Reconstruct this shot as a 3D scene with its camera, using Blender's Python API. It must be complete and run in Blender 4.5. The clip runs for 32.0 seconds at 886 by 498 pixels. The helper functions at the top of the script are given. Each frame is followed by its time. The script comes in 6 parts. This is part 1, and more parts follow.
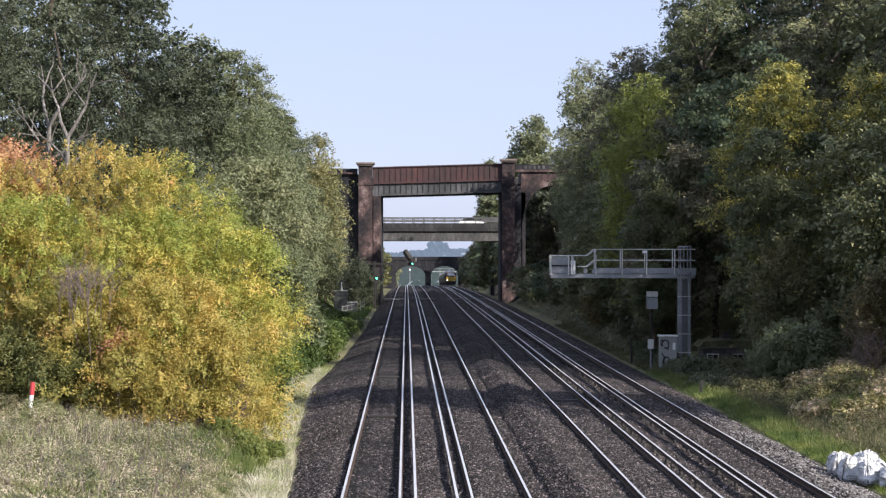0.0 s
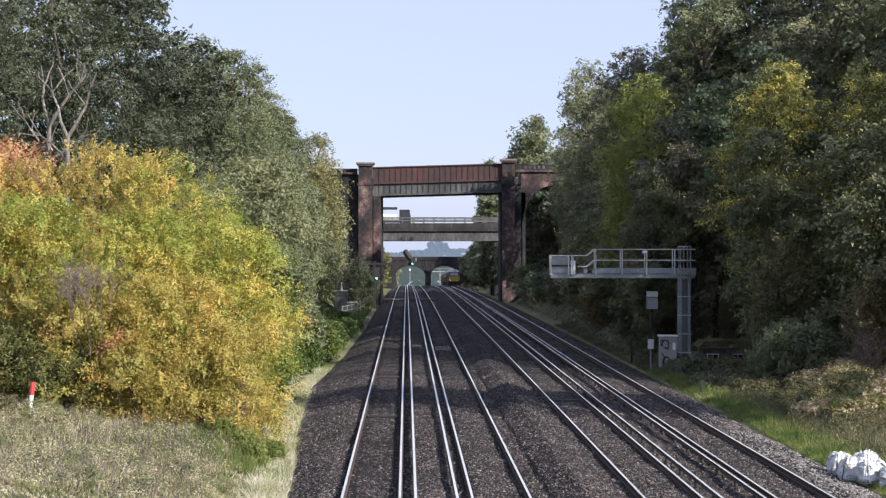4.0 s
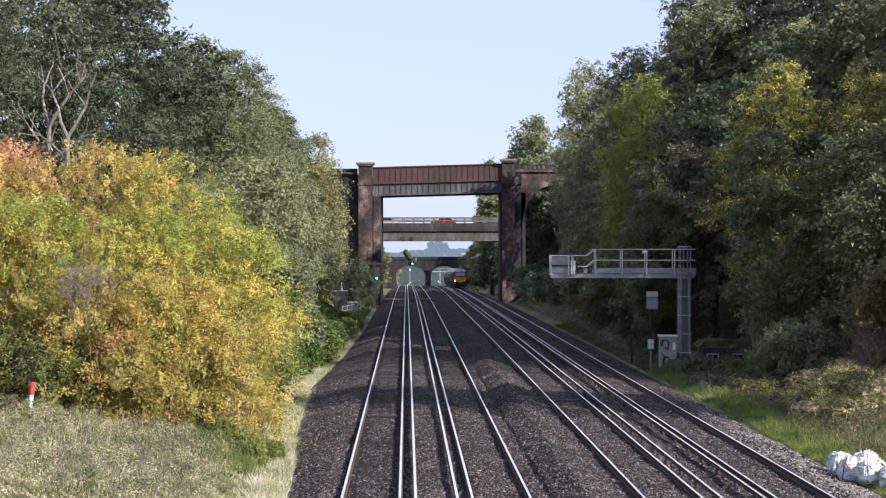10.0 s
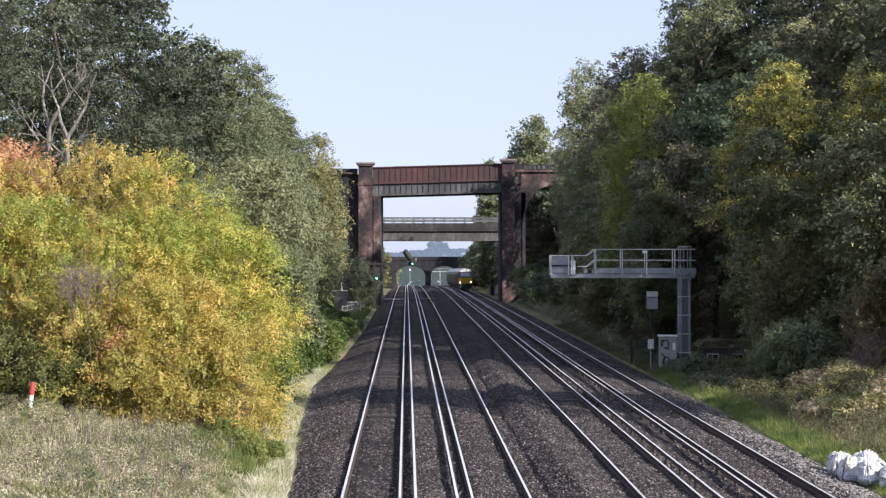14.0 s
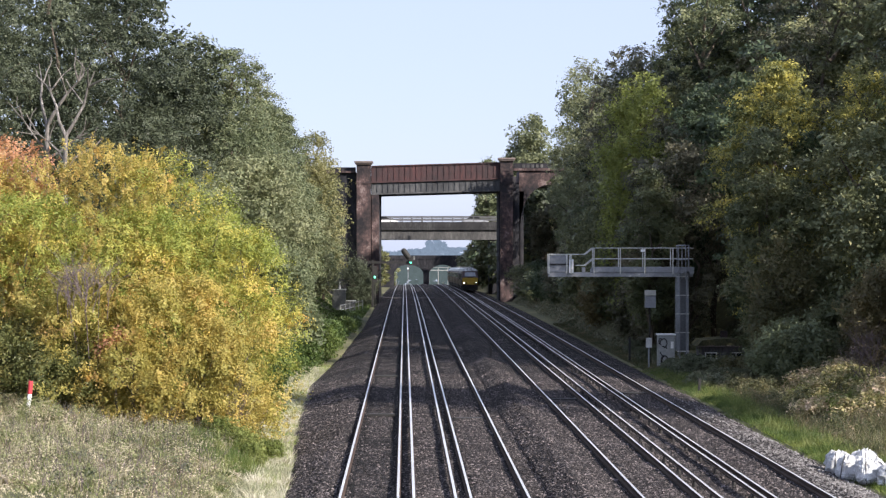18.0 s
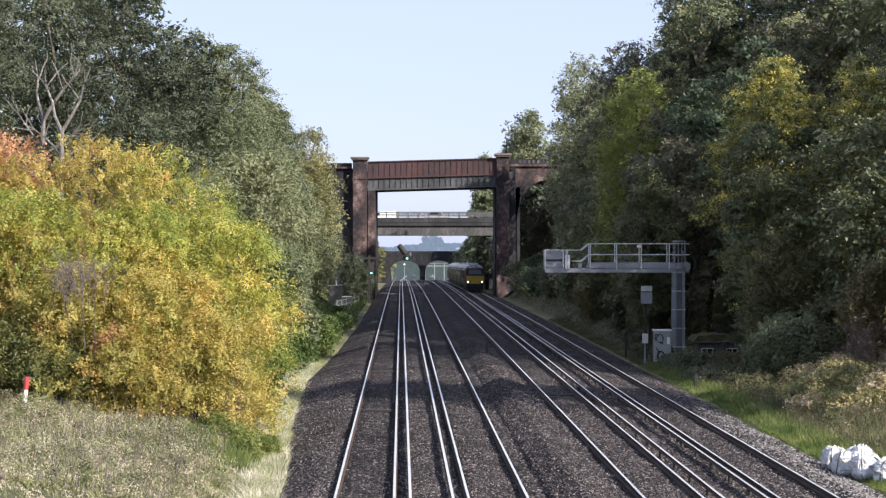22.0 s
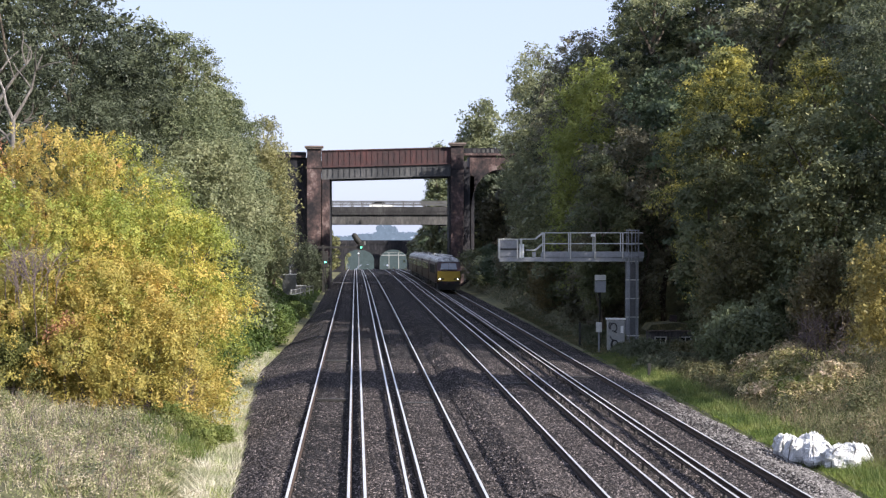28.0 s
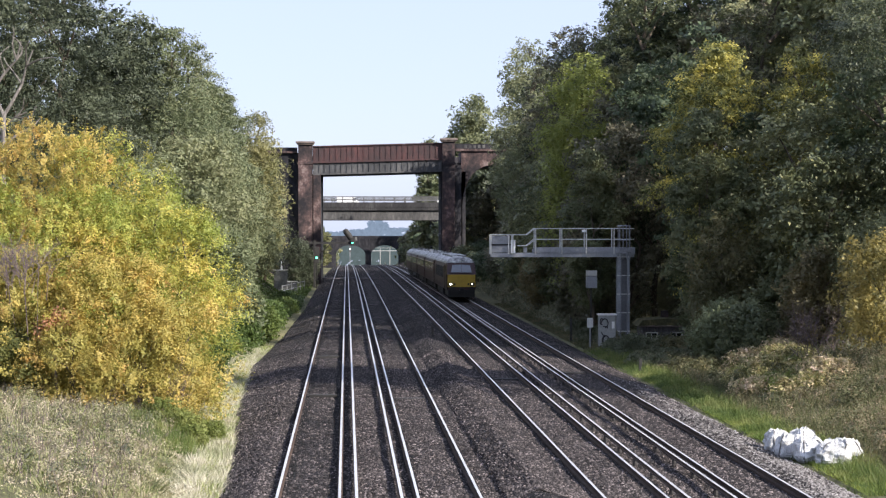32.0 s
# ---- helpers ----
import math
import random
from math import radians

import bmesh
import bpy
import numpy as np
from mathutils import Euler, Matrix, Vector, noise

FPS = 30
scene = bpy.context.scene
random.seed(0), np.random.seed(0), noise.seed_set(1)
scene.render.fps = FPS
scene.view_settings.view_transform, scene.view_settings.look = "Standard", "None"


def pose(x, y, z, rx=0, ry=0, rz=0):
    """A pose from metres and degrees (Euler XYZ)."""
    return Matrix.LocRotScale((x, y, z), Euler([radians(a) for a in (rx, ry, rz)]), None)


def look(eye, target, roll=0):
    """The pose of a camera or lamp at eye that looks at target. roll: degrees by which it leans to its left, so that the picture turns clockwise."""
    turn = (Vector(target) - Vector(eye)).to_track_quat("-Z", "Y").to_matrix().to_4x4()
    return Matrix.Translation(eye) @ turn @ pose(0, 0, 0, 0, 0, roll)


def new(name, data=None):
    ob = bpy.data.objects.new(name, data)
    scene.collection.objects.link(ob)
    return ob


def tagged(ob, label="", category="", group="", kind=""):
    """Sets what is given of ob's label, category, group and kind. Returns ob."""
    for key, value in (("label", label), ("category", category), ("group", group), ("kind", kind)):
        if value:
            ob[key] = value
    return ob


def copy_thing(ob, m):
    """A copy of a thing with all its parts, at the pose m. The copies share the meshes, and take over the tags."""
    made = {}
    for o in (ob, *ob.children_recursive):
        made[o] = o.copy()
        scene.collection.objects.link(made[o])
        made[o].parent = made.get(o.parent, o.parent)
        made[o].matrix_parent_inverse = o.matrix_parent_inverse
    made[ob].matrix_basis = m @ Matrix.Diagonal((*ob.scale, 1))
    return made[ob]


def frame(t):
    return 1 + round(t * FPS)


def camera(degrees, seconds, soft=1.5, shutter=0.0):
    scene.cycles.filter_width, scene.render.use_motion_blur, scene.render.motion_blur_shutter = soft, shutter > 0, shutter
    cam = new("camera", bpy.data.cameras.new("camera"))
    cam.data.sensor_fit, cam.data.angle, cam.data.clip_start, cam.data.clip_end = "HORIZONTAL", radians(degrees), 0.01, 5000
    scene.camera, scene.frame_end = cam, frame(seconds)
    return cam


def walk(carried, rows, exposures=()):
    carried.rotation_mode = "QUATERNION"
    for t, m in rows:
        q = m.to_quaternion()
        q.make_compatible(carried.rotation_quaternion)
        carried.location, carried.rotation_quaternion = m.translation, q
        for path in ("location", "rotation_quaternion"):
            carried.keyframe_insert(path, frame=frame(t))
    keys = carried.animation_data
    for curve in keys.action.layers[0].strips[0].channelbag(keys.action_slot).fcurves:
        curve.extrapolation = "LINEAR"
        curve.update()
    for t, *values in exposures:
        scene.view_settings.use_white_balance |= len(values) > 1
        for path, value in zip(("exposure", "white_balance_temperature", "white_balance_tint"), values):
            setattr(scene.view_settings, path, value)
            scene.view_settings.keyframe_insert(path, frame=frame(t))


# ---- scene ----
cam = camera(30.25, 32.0, soft=1.28)
PAN = [(0, 90.000, 0.000), (3.5, 90.000, 0.000), (5.5, 90.000, 0.000), (14.5, 90.000, 0.000), (16.5, 89.943, -0.073),
       (17, 89.942, -0.068), (17.5, 89.964, -0.062), (18, 89.955, -0.064), (18.5, 89.944, -0.032), (19, 89.912, -0.070),
       (19.5, 89.907, -0.068), (20, 89.879, -0.063), (20.5, 89.875, -0.101), (21, 89.817, -0.162), (21.5, 89.815, -0.198),
       (22, 89.807, -0.192), (22.5, 89.808, -0.297), (23, 89.784, -0.512), (23.5, 89.777, -0.593), (24, 89.759, -0.634),
       (24.5, 89.739, -0.651), (25, 89.721, -0.697), (25.5, 89.698, -0.699), (27.5, 89.451, -1.638), (28, 89.425, -1.787),
       (28.5, 89.433, -1.876), (29, 89.431, -1.881), (29.5, 89.422, -1.940), (30, 89.406, -1.965), (30.5, 89.365, -1.995),
       (31, 89.304, -2.001), (31.5, 89.276, -2.025), (32, 89.272, -2.091)]
EYE = 6.44  # the camera stands this high over the rail heads
walk(cam, [(t, pose(0, 0, EYE, rx, 0, rz)) for t, rx, rz in PAN], exposures=[(0, 0.76, 6300, 14), (6, 0.83, 6300, 14), (9, 0.87, 6300, 14), (20, 0.92, 6300, 14), (32, 0.98, 6300, 14)])

# ---- daylight: a clear autumn sky, sun over the wooded bank on the right ----
SUN_AZ, SUN_EL = radians(127), radians(31)
world = bpy.data.worlds.new("sky")
scene.world = world
world.use_nodes = True
wn = world.node_tree
sky = wn.nodes.new("ShaderNodeTexSky")
sky.sky_type, sky.sun_disc = "NISHITA", False
sky.sun_elevation, sky.sun_rotation = SUN_EL, SUN_AZ
sky.air_density, sky.dust_density, sky.ozone_density = 1.0, 0.8, 1.0
wn.nodes["Background"].inputs["Strength"].default_value = 0.122
veil = wn.nodes.new("ShaderNodeMix")  # even high haze over the blue
veil.data_type = "RGBA"
veil.inputs["Factor"].default_value = 0.82
veil.inputs["B"].default_value = (3.0, 3.4, 4.55, 1)
wn.links.new(sky.outputs["Color"], veil.inputs["A"])
wn.links.new(veil.outputs["Result"], wn.nodes["Background"].inputs["Color"])
sun = new("sun", bpy.data.lights.new("sun", "SUN"))
sun.data.energy, sun.data.angle, sun.data.color = 5.0, radians(0.55), (1.0, 0.93, 0.82)
sun_dir = Vector((math.sin(SUN_AZ) * math.cos(SUN_EL), math.cos(SUN_AZ) * math.cos(SUN_EL), math.sin(SUN_EL)))
sun.matrix_world = look(sun_dir * 300, (0, 0, 0))


# ---- materials ----
def nodes_of(name):
    m = bpy.data.materials.new(name)
    m.use_nodes = True
    return m, m.node_tree, m.node_tree.nodes["Principled BSDF"]


def ramp_node(nt, stops):
    r = nt.nodes.new("ShaderNodeValToRGB")
    while len(r.color_ramp.elements) < len(stops):
        r.color_ramp.elements.new(0.5)
    for e, (p, c) in zip(r.color_ramp.elements, stops):
        e.position, e.color = p, (*c, 1)
    return r


def noise_node(nt, scale, detail=4.0, rough=0.6, coord="Object", stretch=None):
    tc = nt.nodes.new("ShaderNodeTexCoord")
    n = nt.nodes.new("ShaderNodeTexNoise")
    n.inputs["Scale"].default_value, n.inputs["Detail"].default_value, n.inputs["Roughness"].default_value = scale, detail, rough
    src = tc.outputs[coord]
    if stretch:
        mp = nt.nodes.new("ShaderNodeMapping")
        mp.inputs["Scale"].default_value = stretch
        nt.links.new(src, mp.inputs["Vector"])
        src = mp.outputs["Vector"]
    nt.links.new(src, n.inputs["Vector"])
    return n


def math_node(nt, op, a, b):
    n = nt.nodes.new("ShaderNodeMath")
    n.operation = op
    for i, v in enumerate((a, b)):
        if isinstance(v, (int, float)):
            n.inputs[i].default_value = v
        else:
            nt.links.new(v, n.inputs[i])
    return n.outputs[0]


def surface(name, stops, big=0.3, fine=8.0, mix=0.5, rough=0.8, metal=0.0, bump=0.3, depth=0.02, stretch=None, spec=0.4, each=0.0, contrast=2.2):
    """A weathered surface: two scales of noise through a colour ramp, with fine relief."""
    m, nt, bs = nodes_of(name)
    a, b = noise_node(nt, big, stretch=stretch), noise_node(nt, fine, 6.0, 0.7, stretch=stretch)
    f = math_node(nt, "ADD", math_node(nt, "MULTIPLY", a.outputs["Fac"], mix), math_node(nt, "MULTIPLY", b.outputs["Fac"], 1 - mix))
    f = math_node(nt, "ADD", math_node(nt, "MULTIPLY", math_node(nt, "SUBTRACT", f, 0.5), contrast), 0.5)
    if each:
        oi = nt.nodes.new("ShaderNodeObjectInfo")
        f = math_node(nt, "ADD", f, math_node(nt, "MULTIPLY", math_node(nt, "SUBTRACT", oi.outputs["Random"], 0.5), each))
    r = ramp_node(nt, stops)
    nt.links.new(f, r.inputs["Fac"])
    nt.links.new(r.outputs["Color"], bs.inputs["Base Color"])
    bs.inputs["Roughness"].default_value, bs.inputs["Metallic"].default_value = rough, metal
    bs.inputs["Specular IOR Level"].default_value = spec
    if bump:
        bp = nt.nodes.new("ShaderNodeBump")
        bp.inputs["Strength"].default_value, bp.inputs["Distance"].default_value = bump, depth
        nt.links.new(b.outputs["Fac"], bp.inputs["Height"])
        nt.links.new(bp.outputs["Normal"], bs.inputs["Normal"])
    return m


def foliage(name, stops, patch=0.35, through_light=0.35, patch_weight=0.7, rough=0.5, spread=2.2, vary=0.4):
    """Leaves: colour varies from leaf to leaf and in patches over the crown; some light passes through."""
    m, nt, bs = nodes_of(name)
    geo = nt.nodes.new("ShaderNodeNewGeometry")
    n = noise_node(nt, patch, 3.0, 0.6)
    f = math_node(nt, "ADD", math_node(nt, "MULTIPLY", geo.outputs["Random Per Island"], 1 - patch_weight),
                  math_node(nt, "MULTIPLY", math_node(nt, "ADD", math_node(nt, "MULTIPLY", math_node(nt, "SUBTRACT", n.outputs["Fac"], 0.5), spread), 0.5), patch_weight))
    oi = nt.nodes.new("ShaderNodeObjectInfo")
    f = math_node(nt, "ADD", f, math_node(nt, "MULTIPLY", math_node(nt, "SUBTRACT", oi.outputs["Random"], 0.5), vary))
    r = ramp_node(nt, stops)
    nt.links.new(f, r.inputs["Fac"])
    nt.links.new(r.outputs["Color"], bs.inputs["Base Color"])
    bs.inputs["Roughness"].default_value, bs.inputs["Specular IOR Level"].default_value = rough, 0.32
    tr = nt.nodes.new("ShaderNodeBsdfTranslucent")
    nt.links.new(r.outputs["Color"], tr.inputs["Color"])
    mx = nt.nodes.new("ShaderNodeMixShader")
    mx.inputs["Fac"].default_value = through_light
    nt.links.new(bs.outputs[0], mx.inputs[1])
    nt.links.new(tr.outputs[0], mx.inputs[2])
    nt.links.new(mx.outputs[0], nt.nodes["Material Output"].inputs["Surface"])
    return m


def crushed(name, stops, scale=17.0):
    """A bed of crushed stone: every stone its own tone, with worn and dusty patches and stone-sized relief."""
    m, nt, bs = nodes_of(name)
    tc = nt.nodes.new("ShaderNodeTexCoord")
    v = nt.nodes.new("ShaderNodeTexVoronoi")
    v.inputs["Scale"].default_value, v.inputs["Randomness"].default_value = scale, 1.0
    nt.links.new(tc.outputs["Object"], v.inputs["Vector"])
    sep = nt.nodes.new("ShaderNodeSeparateColor")
    nt.links.new(v.outputs["Color"], sep.inputs["Color"])
    tone = math_node(nt, "POWER", sep.outputs[0], 2.1)
    a, c = noise_node(nt, 0.35, 3.0), noise_node(nt, 2.6, 4.0, 0.65)
    big = math_node(nt, "ADD", math_node(nt, "MULTIPLY", math_node(nt, "SUBTRACT", a.outputs["Fac"], 0.5), 0.9), math_node(nt, "MULTIPLY", math_node(nt, "SUBTRACT", c.outputs["Fac"], 0.5), 0.8))
    f = math_node(nt, "ADD", math_node(nt, "MULTIPLY", tone, 0.8), math_node(nt, "ADD", big, 0.12))
    r = ramp_node(nt, stops)
    nt.links.new(f, r.inputs["Fac"])
    nt.links.new(r.outputs["Color"], bs.inputs["Base Color"])
    bs.inputs["Roughness"].default_value, bs.inputs["Specular IOR Level"].default_value = 0.95, 0.3
    bp = nt.nodes.new("ShaderNodeBump")
    bp.inputs["Strength"].default_value, bp.inputs["Distance"].default_value, bp.invert = 1.0, 0.14, True
    nt.links.new(v.outputs["Distance"], bp.inputs["Height"])
    nt.links.new(bp.outputs["Normal"], bs.inputs["Normal"])
    return m


def glow(name, colour, strength):
    m, nt, bs = nodes_of(name)
    bs.inputs["Base Color"].default_value = (*colour, 1)
    bs.inputs["Emission Color"].default_value = (*colour, 1)
    bs.inputs["Emission Strength"].default_value = strength
    return m


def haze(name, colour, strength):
    """Far woods as a backdrop: the autumn haze is painted in as a glowing colour."""
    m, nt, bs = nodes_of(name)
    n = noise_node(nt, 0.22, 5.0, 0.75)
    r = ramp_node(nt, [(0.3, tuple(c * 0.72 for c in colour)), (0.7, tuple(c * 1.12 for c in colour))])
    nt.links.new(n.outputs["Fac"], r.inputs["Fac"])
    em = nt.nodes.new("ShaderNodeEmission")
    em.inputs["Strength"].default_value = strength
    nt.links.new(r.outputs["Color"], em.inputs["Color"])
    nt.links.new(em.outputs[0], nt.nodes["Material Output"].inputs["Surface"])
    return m


